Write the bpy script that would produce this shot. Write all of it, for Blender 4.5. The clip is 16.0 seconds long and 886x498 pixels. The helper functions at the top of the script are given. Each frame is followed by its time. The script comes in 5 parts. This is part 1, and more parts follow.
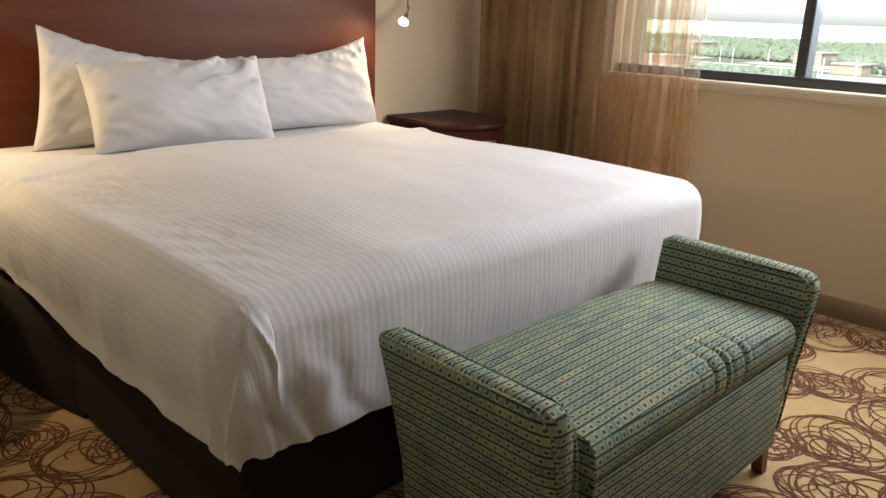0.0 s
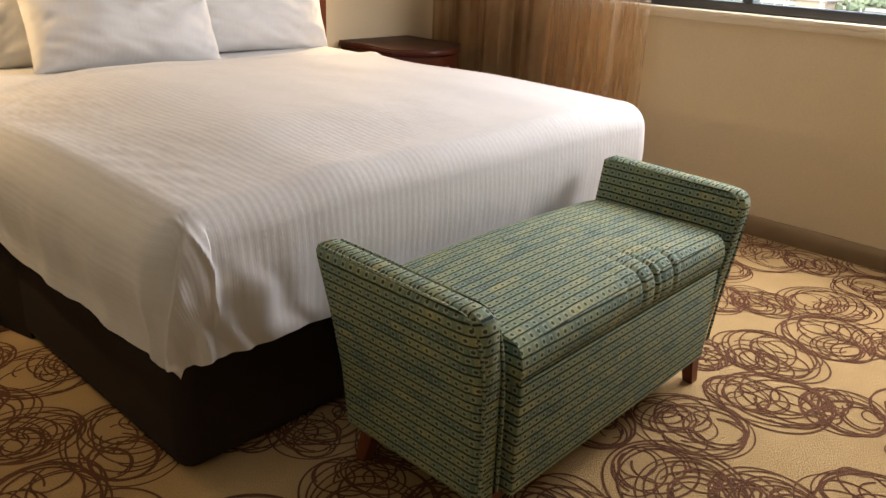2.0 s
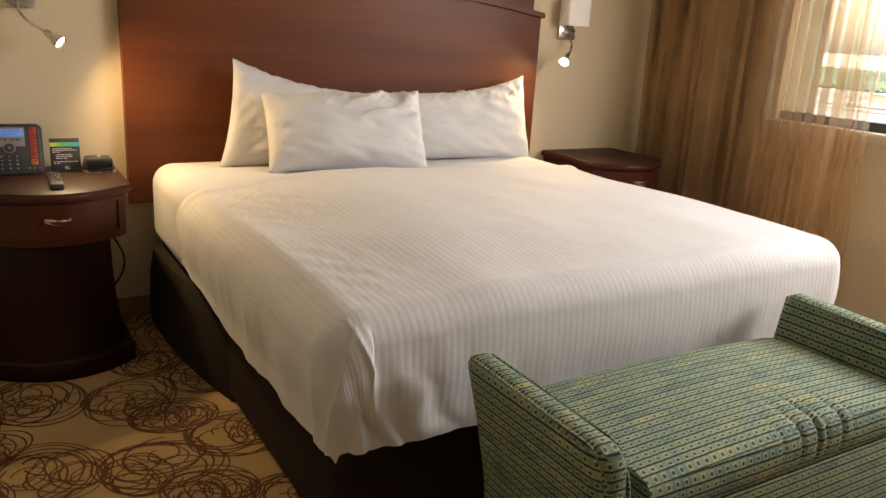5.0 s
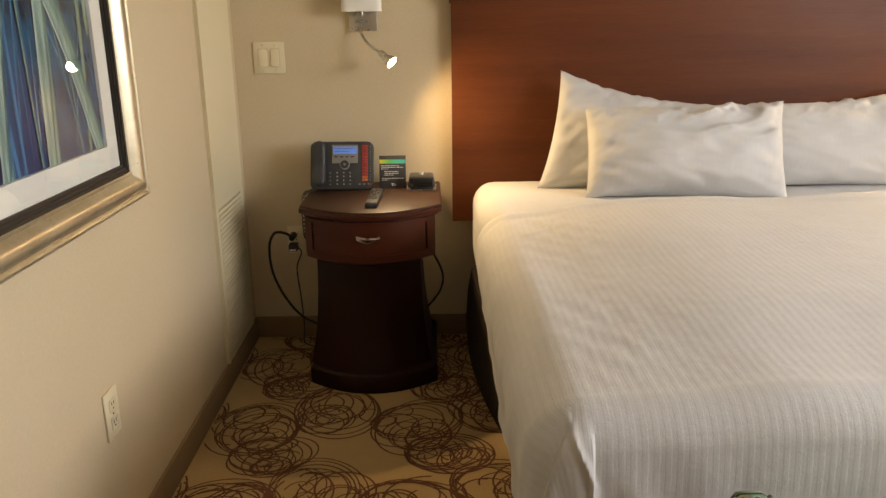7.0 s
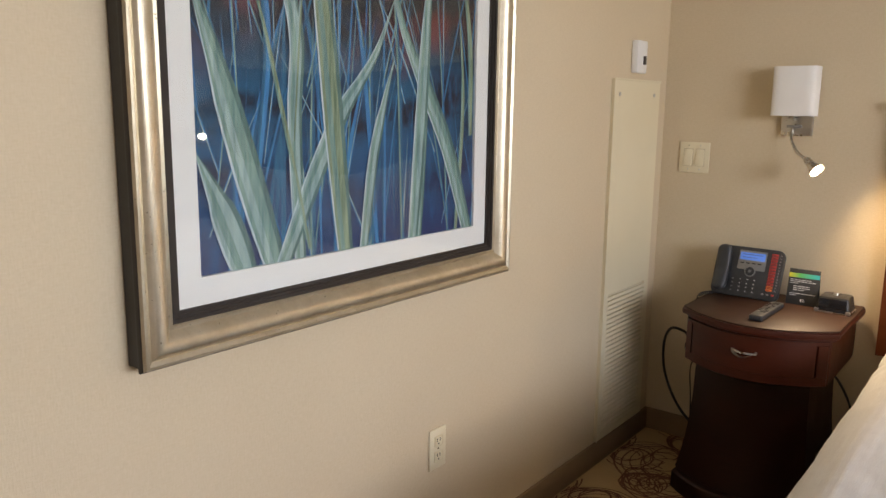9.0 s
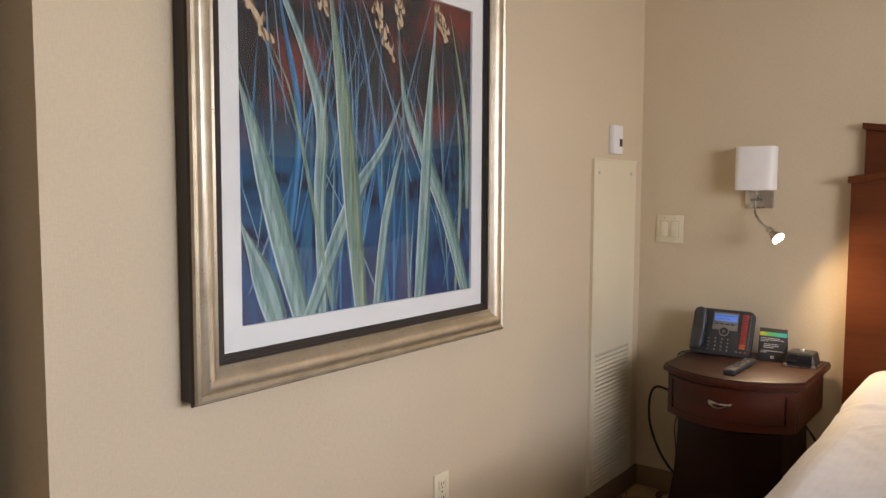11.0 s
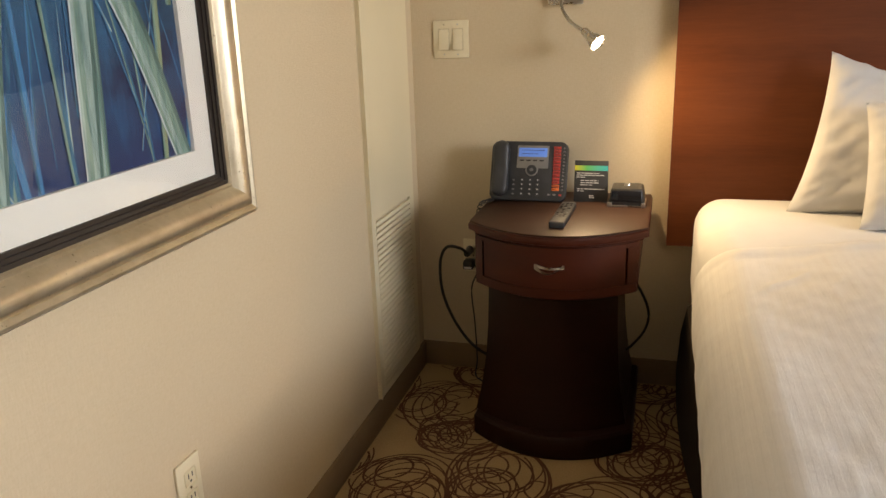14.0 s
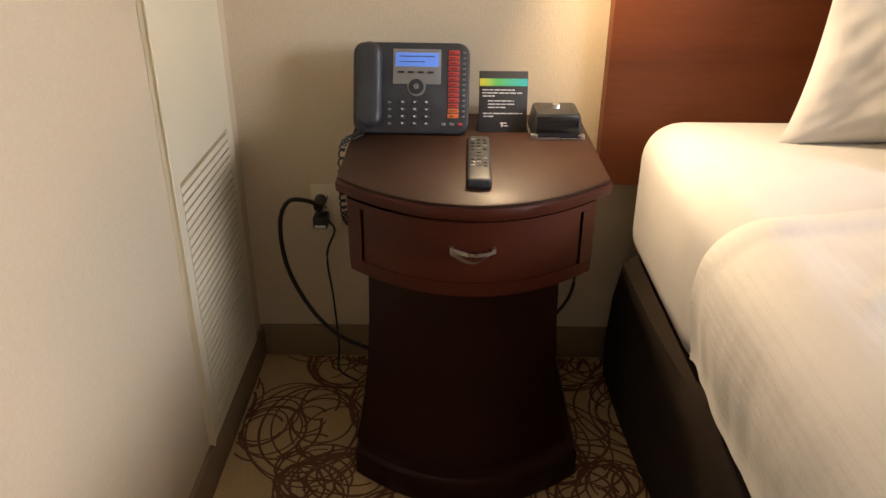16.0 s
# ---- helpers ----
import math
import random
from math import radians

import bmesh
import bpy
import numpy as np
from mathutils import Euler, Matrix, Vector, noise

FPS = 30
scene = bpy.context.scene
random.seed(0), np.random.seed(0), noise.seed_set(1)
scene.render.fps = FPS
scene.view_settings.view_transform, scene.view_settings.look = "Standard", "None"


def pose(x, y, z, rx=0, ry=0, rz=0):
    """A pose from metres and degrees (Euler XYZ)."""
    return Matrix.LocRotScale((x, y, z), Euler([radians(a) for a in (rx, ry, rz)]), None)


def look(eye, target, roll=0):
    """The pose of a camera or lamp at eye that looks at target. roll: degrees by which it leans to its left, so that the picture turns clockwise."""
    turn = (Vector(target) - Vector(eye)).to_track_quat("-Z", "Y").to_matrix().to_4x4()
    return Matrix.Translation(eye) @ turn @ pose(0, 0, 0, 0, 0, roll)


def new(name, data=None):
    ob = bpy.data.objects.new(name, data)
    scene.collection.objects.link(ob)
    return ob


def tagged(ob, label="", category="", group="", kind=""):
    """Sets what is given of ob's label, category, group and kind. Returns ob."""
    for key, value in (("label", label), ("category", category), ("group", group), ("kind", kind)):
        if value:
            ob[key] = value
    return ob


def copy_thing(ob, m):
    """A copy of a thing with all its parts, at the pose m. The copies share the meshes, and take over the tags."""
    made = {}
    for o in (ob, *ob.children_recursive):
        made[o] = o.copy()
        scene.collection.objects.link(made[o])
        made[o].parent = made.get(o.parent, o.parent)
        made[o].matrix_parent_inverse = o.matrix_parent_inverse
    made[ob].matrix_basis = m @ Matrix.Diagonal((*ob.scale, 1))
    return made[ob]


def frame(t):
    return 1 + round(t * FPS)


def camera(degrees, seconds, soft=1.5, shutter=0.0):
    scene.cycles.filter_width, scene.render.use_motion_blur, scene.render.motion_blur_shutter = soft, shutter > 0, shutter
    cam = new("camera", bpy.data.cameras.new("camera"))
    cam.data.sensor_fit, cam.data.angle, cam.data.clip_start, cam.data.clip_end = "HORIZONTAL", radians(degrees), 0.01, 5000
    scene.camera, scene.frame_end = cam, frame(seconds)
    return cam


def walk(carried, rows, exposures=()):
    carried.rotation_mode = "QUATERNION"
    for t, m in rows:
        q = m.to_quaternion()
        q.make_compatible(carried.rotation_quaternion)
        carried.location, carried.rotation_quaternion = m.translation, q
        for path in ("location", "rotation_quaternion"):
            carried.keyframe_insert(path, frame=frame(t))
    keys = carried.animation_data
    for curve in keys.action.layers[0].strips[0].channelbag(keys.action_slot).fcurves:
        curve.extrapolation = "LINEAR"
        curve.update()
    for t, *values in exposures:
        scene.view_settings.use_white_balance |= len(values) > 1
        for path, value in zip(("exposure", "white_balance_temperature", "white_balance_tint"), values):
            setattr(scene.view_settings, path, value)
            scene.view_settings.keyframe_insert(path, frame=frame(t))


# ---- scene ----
cam = camera(59.7, 16.0)
PATH = [
    (0, (0.312, -3.257, 1.243), (1.663, -1.904, 0.656), 2.0),
    (0.5, (0.305, -3.303, 1.214), (1.662, -1.986, 0.565), 2.4),
    (1, (0.321, -3.328, 1.201), (1.688, -2.045, 0.504), 2.6),
    (1.5, (0.324, -3.339, 1.2), (1.7, -2.082, 0.475), 2.7),
    (2, (0.321, -3.339, 1.207), (1.7, -2.092, 0.47), 2.8),
    (2.5, (0.316, -3.334, 1.212), (1.689, -2.081, 0.475), 3.1),
    (3, (0.313, -3.339, 1.217), (1.665, -2.048, 0.505), 3.4),
    (5.5, (0.4, -3.488, 1.324), (1.259, -1.771, 0.765), 2.3),
    (6, (0.488, -3.39, 1.325), (1.17, -1.609, 0.723), 0.4),
    (6.5, (0.611, -3.25, 1.324), (1.0, -1.379, 0.735), -1.2),
    (7, (0.792, -3.201, 1.334), (0.815, -1.282, 0.77), -0.6),
    (7.5, (0.948, -3.156, 1.339), (0.578, -1.262, 0.813), 0.1),
    (8, (1.027, -3.058, 1.344), (0.279, -1.256, 0.905), 0.7),
    (8.5, (1.162, -3.051, 1.366), (0.099, -1.404, 0.97), 1.4),
    (9, (1.285, -3.131, 1.39), (0.075, -1.579, 1.029), 0.8),
    (9.5, (1.336, -3.257, 1.381), (0.112, -1.698, 1.115), 0.4),
    (12, (1.47, -3.377, 1.363), (0.29, -1.767, 1.234), -1.0),
    (12.5, (1.33, -3.248, 1.347), (0.253, -1.575, 1.138), -1.5),
    (13, (1.183, -3.063, 1.319), (0.263, -1.316, 1.0), -1.8),
    (13.5, (1.045, -2.831, 1.314), (0.288, -1.03, 0.887), -1.7),
    (14, (0.85, -2.602, 1.285), (0.312, -0.766, 0.704), -1.9),
    (14.5, (0.717, -2.421, 1.245), (0.352, -0.587, 0.536), -1.3),
    (15, (0.635, -2.207, 1.232), (0.394, -0.375, 0.468), -0.7),
    (15.5, (0.578, -2.013, 1.226), (0.464, -0.199, 0.392), -0.3),
    (16, (0.509, -1.8, 1.224), (0.5, -0.01, 0.332), 0.4),
]

EXPOSURES = [(0.0, 2.42, 6600, 18), (2.5, 2.58, 7150, 20), (5.5, 2.48, 7350, 18), (7.5, 2.50, 7400, 16), (8.5, 2.52, 6600, 17), (9.5, 2.48, 6350, 22), (12.5, 2.42, 6300, 24), (14.5, 2.72, 7150, 16), (16.0, 2.88, 6350, 22)]
walk(cam, [(t, look(eye, target, roll)) for t, eye, target, roll in PATH], EXPOSURES)

# ---- world, sun and lamps ----
world = bpy.data.worlds.new("world")
scene.world = world
world.use_nodes = True
wn = world.node_tree.nodes
sky = wn.new("ShaderNodeTexSky")
sky.sky_type = "NISHITA"
sky.sun_disc = False
sky.sun_elevation, sky.sun_rotation = radians(48), radians(-100)
sky.air_density, sky.dust_density, sky.altitude = 1.0, 3.0, 200
wn["Background"].inputs["Strength"].default_value = 0.15
world.node_tree.links.new(sky.outputs[0], wn["Background"].inputs["Color"])

sun = new("sun", bpy.data.lights.new("sun", "SUN"))
sun.data.energy, sun.data.angle, sun.data.color = 2.2, radians(3.0), (1.0, 0.95, 0.88)
sun.matrix_basis = look((-20, -12, 30), (0, 0, 0))


def area_lamp(name, eye, target, wide, high, watts, colour):
    ob = new(name, bpy.data.lights.new(name, "AREA"))
    ob.data.shape, ob.data.size, ob.data.size_y = "RECTANGLE", wide, high
    ob.data.energy, ob.data.color = watts, colour
    ob.matrix_basis = look(eye, target)
    return ob


# daylight of the upper and southern parts of the window
area_lamp("window_daylight", (3.855, -2.35, 1.74), (0.9, -2.1, 0.60), 1.75, 0.86, 9.6, (0.95, 0.98, 1.0))
area_lamp("window_daylight", (3.855, -3.0, 1.50), (0.6, -2.6, 0.75), 1.1, 0.60, 5.5, (0.95, 0.98, 1.0))


def reading_spot(eye, target, watts):
    ob = new("reading_spot", bpy.data.lights.new("reading_spot", "SPOT"))
    ob.data.energy, ob.data.color = watts, (1.0, 0.75, 0.41)
    ob.data.spot_size, ob.data.spot_blend, ob.data.shadow_soft_size = radians(172), 1.0, 0.018
    ob.matrix_basis = look(eye, target)
    return ob


# ---- materials ----
def tree_of(name):
    m = bpy.data.materials.new(name)
    m.use_nodes = True
    nodes, links = m.node_tree.nodes, m.node_tree.links
    return m, nodes, links, nodes["Principled BSDF"]


def mix_colour(nodes, links, fac, a, b):
    n = nodes.new("ShaderNodeMix")
    n.data_type = "RGBA"
    for sock, v in ((n.inputs[0], fac), (n.inputs[6], a), (n.inputs[7], b)):
        if isinstance(v, (tuple, float, int)):
            sock.default_value = (*v, 1.0) if isinstance(v, tuple) else v
        else:
            links.new(v, sock)
    return n.outputs[2]


def maths(nodes, links, op, a, b=0.0, c=0.0):
    n = nodes.new("ShaderNodeMath")
    n.operation = op
    for sock, v in zip(n.inputs, (a, b, c)):
        if isinstance(v, (float, int)):
            sock.default_value = v
        else:
            links.new(v, sock)
    return n.outputs[0]


def noise_of(nodes, links, scale, detail=4.0, stretch=(1, 1, 1), coords="Object", rough=0.55):
    tc = nodes.new("ShaderNodeTexCoord")
    mp = nodes.new("ShaderNodeMapping")
    mp.inputs["Scale"].default_value = stretch
    links.new(tc.outputs[coords], mp.inputs[0])
    n = nodes.new("ShaderNodeTexNoise")
    n.inputs["Scale"].default_value, n.inputs["Detail"].default_value, n.inputs["Roughness"].default_value = scale, detail, rough
    links.new(mp.outputs[0], n.inputs["Vector"])
    return n.outputs[0]


def ramped(nodes, links, v, low, high):
    n = nodes.new("ShaderNodeMapRange")
    n.inputs[1].default_value, n.inputs[2].default_value = low, high
    links.new(v, n.inputs[0])
    return n.outputs[0]


def bumped(nodes, links, bsdf, height, strength, distance=0.01):
    b = nodes.new("ShaderNodeBump")
    b.inputs["Strength"].default_value, b.inputs["Distance"].default_value = strength, distance
    links.new(height, b.inputs["Height"])
    links.new(b.outputs[0], bsdf.inputs["Normal"])


def surface(name, c1, c2, rough=0.6, metal=0.0, scale=6.0, stretch=(1, 1, 1), fine=200.0, fine_stretch=(1, 1, 1),
            bump=0.15, depth=0.002, spec=0.5, coat=0.0, rough_span=0.1, grain=0.35):
    """Two-scale mottled surface: broad drift of colour, fine grain in colour and relief."""
    m, nodes, links, bsdf = tree_of(name)
    broad = ramped(nodes, links, noise_of(nodes, links, scale, 4, stretch), 0.3, 0.7)
    grit = noise_of(nodes, links, fine, 3, fine_stretch)
    both = maths(nodes, links, "MULTIPLY_ADD", maths(nodes, links, "SUBTRACT", grit, 0.5), grain * 2, broad)
    links.new(mix_colour(nodes, links, both, c1, c2), bsdf.inputs["Base Color"])
    links.new(maths(nodes, links, "MULTIPLY_ADD", broad, rough_span, rough - rough_span / 2), bsdf.inputs["Roughness"])
    bsdf.inputs["Metallic"].default_value = metal
    bsdf.inputs["Specular IOR Level"].default_value = spec
    bsdf.inputs["Coat Weight"].default_value = coat
    bsdf.inputs["Coat Roughness"].default_value = 0.18
    bumped(nodes, links, bsdf, grit, bump, depth)
    return m


def glowing(name, colour, strength):
    m, nodes, links, bsdf = tree_of(name)
    bsdf.inputs["Base Color"].default_value = (*colour, 1)
    bsdf.inputs["Emission Color"].default_value = (*colour, 1)
    bsdf.inputs["Emission Strength"].default_value = strength
    return m


def wall_paper(name, c1, c2):
    m, nodes, links, bsdf = tree_of(name)
    broad = noise_of(nodes, links, 1.3, 3)
    weave = noise_of(nodes, links, 260, 2, (1, 1, 0.25))
    cross = noise_of(nodes, links, 260, 2, (0.25, 0.25, 1))
    both = maths(nodes, links, "ADD", weave, cross)
    f = maths(nodes, links, "MULTIPLY_ADD", maths(nodes, links, "SUBTRACT", both, 1.0), 0.8, broad)
    links.new(mix_colour(nodes, links, f, c1, c2), bsdf.inputs["Base Color"])
    bsdf.inputs["Roughness"].default_value = 0.62
    bsdf.inputs["Specular IOR Level"].default_value = 0.25
    bumped(nodes, links, bsdf, both, 0.26, 0.003)
    return m


WALL = wall_paper("vinyl_wallpaper", (0.585, 0.478, 0.315), (0.665, 0.558, 0.385))
PAINT = surface("ceiling_paint", (0.74, 0.72, 0.67), (0.80, 0.78, 0.74), 0.8)
CARPET = surface("tan_carpet", (0.40, 0.27, 0.122), (0.50, 0.345, 0.168), 0.95, scale=3, fine=210, bump=1.0, depth=0.005, spec=0.1, grain=1.3)
CARPET_LINE = surface("brown_carpet_yarn", (0.115, 0.05, 0.028), (0.17, 0.08, 0.045), 0.95, scale=9, fine=420, bump=0.9, depth=0.004, spec=0.1, grain=0.9)
CARPET_BASE = surface("brown_carpet_edging", (0.25, 0.175, 0.10), (0.30, 0.21, 0.125), 0.95, scale=5, fine=420, bump=0.8, depth=0.004, spec=0.1, grain=0.7)


def wood(name, c1, c2, stretch, rough=0.36, coat=0.15):
    m, nodes, links, bsdf = tree_of(name)
    big = noise_of(nodes, links, 3.0, 5, stretch, rough=0.6)
    fine = noise_of(nodes, links, 60.0, 3, stretch)
    f = maths(nodes, links, "MULTIPLY_ADD", maths(nodes, links, "SUBTRACT", fine, 0.5), 0.7, ramped(nodes, links, big, 0.3, 0.7))
    links.new(mix_colour(nodes, links, f, c1, c2), bsdf.inputs["Base Color"])
    links.new(maths(nodes, links, "MULTIPLY_ADD", noise_of(nodes, links, 9, 3), 0.16, rough - 0.08), bsdf.inputs["Roughness"])
    bsdf.inputs["Coat Weight"].default_value, bsdf.inputs["Coat Roughness"].default_value = coat, 0.25
    bsdf.inputs["Specular IOR Level"].default_value = 0.22
    bumped(nodes, links, bsdf, fine, 0.12, 0.001)
    return m


MAHOGANY = wood("mahogany_veneer", (0.085, 0.021, 0.0056), (0.140, 0.038, 0.0102), (0.25, 1, 3), 0.46, 0.03)
DARK_WOOD = wood("dark_cherry_wood", (0.042, 0.0085, 0.0038), (0.070, 0.0150, 0.0062), (0.3, 1, 3), 0.40, 0.04)
# pedestal and plinth: cherry colours at about a third of the case's
PEDESTAL_WOOD = wood("darkest_cherry_wood", (0.014, 0.0038, 0.0020), (0.022, 0.0060, 0.0028), (0.3, 1, 3), 0.45, 0.02)
TOP_WOOD = wood("dark_tabletop_laminate", (0.030, 0.0135, 0.008), (0.045, 0.020, 0.012), (0.3, 1, 1), 0.5, 0.03)
LEG_WOOD = wood("reddish_leg_wood", (0.10, 0.026, 0.012), (0.15, 0.042, 0.018), (2, 2, 0.4))
SKIRT = surface("dark_brown_base_fabric", (0.018, 0.0125, 0.009), (0.028, 0.019, 0.0135), 0.9, scale=4, fine=500, bump=0.4, spec=0.2)
CREAM_METAL = surface("cream_painted_metal", (0.70, 0.62, 0.42), (0.74, 0.66, 0.46), 0.42, scale=3, fine=150, bump=0.05)
IVORY = surface("ivory_plastic", (0.72, 0.64, 0.44), (0.76, 0.68, 0.48), 0.35, scale=20, fine=300, bump=0.02)
WHITE_PLASTIC = surface("white_plastic", (0.78, 0.77, 0.73), (0.82, 0.81, 0.77), 0.35, scale=20, fine=300, bump=0.02)
SHADE = surface("white_fabric_shade", (0.80, 0.78, 0.73), (0.84, 0.82, 0.77), 0.8, scale=9, fine=600, fine_stretch=(1, 1, 0.3), bump=0.25, depth=0.001)
NICKEL = surface("brushed_nickel", (0.52, 0.50, 0.46), (0.60, 0.58, 0.54), 0.28, 1.0, scale=20, fine=300, fine_stretch=(1, 1, 8), bump=0.05)
BLACK = surface("black_plastic", (0.012, 0.012, 0.013), (0.02, 0.02, 0.021), 0.38, scale=30, fine=600, bump=0.06)
CHARCOAL = surface("charcoal_plastic", (0.028, 0.030, 0.032), (0.040, 0.042, 0.045), 0.42, scale=30, fine=700, bump=0.1)
RUBBER = surface("black_cord_rubber", (0.010, 0.010, 0.010), (0.018, 0.018, 0.018), 0.5, scale=30, fine=300, bump=0.05)
GREY_TRIM = surface("silver_grey_trim", (0.26, 0.26, 0.25), (0.30, 0.30, 0.29), 0.35, 0.5, scale=30, fine=300, bump=0.05)
KEY_GREY = surface("grey_key_plastic", (0.16, 0.16, 0.16), (0.20, 0.20, 0.20), 0.4, scale=60, fine=300, bump=0.02)
WINDOW_METAL = surface("dark_bronze_window_metal", (0.028, 0.030, 0.034), (0.04, 0.042, 0.047), 0.4, 0.3, scale=8, fine=300, bump=0.05)
# paler copy of the frame metal: daylight on the mullion sides, as colour
WINDOW_LIT_SIDE = surface("daylit_window_metal", (0.24, 0.26, 0.29), (0.30, 0.32, 0.35), 0.4, 0.2, scale=8, fine=300, bump=0.05)
SILL = surface("cream_sill", (0.66, 0.58, 0.44), (0.72, 0.64, 0.50), 0.5, scale=4, fine=200, bump=0.06)


def linen(name, satin):
    """White cotton; satin: woven stripes across the cloth's own u direction, in metres."""
    m, nodes, links, bsdf = tree_of(name)
    uv = nodes.new("ShaderNodeUVMap")
    sep = nodes.new("ShaderNodeSeparateXYZ")
    links.new(uv.outputs[0], sep.inputs[0])
    stripe = maths(nodes, links, "SINE", maths(nodes, links, "MULTIPLY", sep.outputs[0], 2 * math.pi / 0.020))
    flat = ramped(nodes, links, stripe, -0.35, 0.35)
    soft = noise_of(nodes, links, 14, 4)
    thread = noise_of(nodes, links, 700, 2)
    c = mix_colour(nodes, links, soft, (0.53, 0.524, 0.512), (0.58, 0.574, 0.562))
    links.new(mix_colour(nodes, links, maths(nodes, links, "MULTIPLY", flat, 0.07 * satin), c, (0.45, 0.443, 0.433)), bsdf.inputs["Base Color"])
    links.new(maths(nodes, links, "MULTIPLY_ADD", flat, -0.12 * satin, 0.82), bsdf.inputs["Roughness"])
    bsdf.inputs["Sheen Weight"].default_value = 0.15
    hh = maths(nodes, links, "ADD", maths(nodes, links, "MULTIPLY", flat, 0.12 * satin), maths(nodes, links, "MULTIPLY_ADD", thread, 0.2, maths(nodes, links, "MULTIPLY", soft, 1.2)))
    bumped(nodes, links, bsdf, hh, 0.45, 0.004)
    return m


DUVET = linen("striped_white_duvet_cotton", 1.0)
PILLOW = linen("white_pillow_cotton", 0.45)
SHEET = linen("white_sheet_cotton", 0.0)


def bench_weave():
    """Woven upholstery: dark ruled lines along u, squares with dark dots, rows shifting between teal, olive and straw."""
    m, nodes, links, bsdf = tree_of("green_woven_upholstery")
    uv = nodes.new("ShaderNodeUVMap")
    sep = nodes.new("ShaderNodeSeparateXYZ")
    links.new(uv.outputs[0], sep.inputs[0])
    wob = noise_of(nodes, links, 30, 2)
    v = maths(nodes, links, "MULTIPLY_ADD", maths(nodes, links, "SUBTRACT", wob, 0.5), 0.003, sep.outputs[1])
    row = maths(nodes, links, "DIVIDE", v, 0.0228)
    rown = maths(nodes, links, "FLOOR", row)
    fv = maths(nodes, links, "FRACT", row)
    shift = maths(nodes, links, "MULTIPLY", maths(nodes, links, "MODULO", rown, 2.0), 0.5)
    colf = maths(nodes, links, "ADD", maths(nodes, links, "DIVIDE", sep.outputs[0], 0.0250), shift)
    fu = maths(nodes, links, "FRACT", colf)
    coln = maths(nodes, links, "FLOOR", colf)
    comb = nodes.new("ShaderNodeCombineXYZ")
    links.new(maths(nodes, links, "MULTIPLY", coln, 0.16), comb.inputs[0])
    links.new(maths(nodes, links, "MULTIPLY", rown, 0.57), comb.inputs[1])
    pick = nodes.new("ShaderNodeTexNoise")
    pick.inputs["Scale"].default_value, pick.inputs["Detail"].default_value = 1.3, 2
    links.new(comb.outputs[0], pick.inputs["Vector"])
    ramp = nodes.new("ShaderNodeValToRGB")
    stops = ((0.30, (0.10, 0.165, 0.135)), (0.41, (0.15, 0.23, 0.170)), (0.50, (0.25, 0.295, 0.155)), (0.57, (0.16, 0.24, 0.180)), (0.68, (0.34, 0.345, 0.165)))
    while len(ramp.color_ramp.elements) < len(stops):
        ramp.color_ramp.elements.new(0.5)
    for e, (p, c) in zip(ramp.color_ramp.elements, stops):
        e.position, e.color = p, (*c, 1)
    links.new(pick.outputs[0], ramp.inputs[0])
    base = ramp.outputs[0]
    # pale square with a dark dot
    du, dv = maths(nodes, links, "ABSOLUTE", maths(nodes, links, "SUBTRACT", fu, 0.5)), maths(nodes, links, "ABSOLUTE", maths(nodes, links, "SUBTRACT", fv, 0.56))
    square = maths(nodes, links, "MULTIPLY", maths(nodes, links, "LESS_THAN", du, 0.24), maths(nodes, links, "LESS_THAN", dv, 0.30))
    base = mix_colour(nodes, links, maths(nodes, links, "MULTIPLY", square, 0.45), base, (0.50, 0.54, 0.42))
    rr = maths(nodes, links, "ADD", maths(nodes, links, "MULTIPLY", du, du), maths(nodes, links, "MULTIPLY", dv, dv))
    dot = maths(nodes, links, "LESS_THAN", rr, 0.034)
    base = mix_colour(nodes, links, maths(nodes, links, "MULTIPLY", dot, 0.85), base, (0.006, 0.010, 0.012))
    line = maths(nodes, links, "LESS_THAN", fv, 0.19)
    base = mix_colour(nodes, links, maths(nodes, links, "MULTIPLY", line, 0.93), base, (0.006, 0.008, 0.006))
    thread = noise_of(nodes, links, 500, 2)
    base = mix_colour(nodes, links, maths(nodes, links, "MULTIPLY", ramped(nodes, links, thread, 0.45, 0.75), 0.25), base, (0.05, 0.07, 0.05))
    links.new(base, bsdf.inputs["Base Color"])
    bsdf.inputs["Roughness"].default_value = 0.85
    bsdf.inputs["Specular IOR Level"].default_value = 0.25
    hh = maths(nodes, links, "SUBTRACT", maths(nodes, links, "MULTIPLY", thread, 0.5), maths(nodes, links, "ADD", line, maths(nodes, links, "MULTIPLY", dot, 0.5)))
    bumped(nodes, links, bsdf, hh, 0.7, 0.002)
    return m


WEAVE = bench_weave()


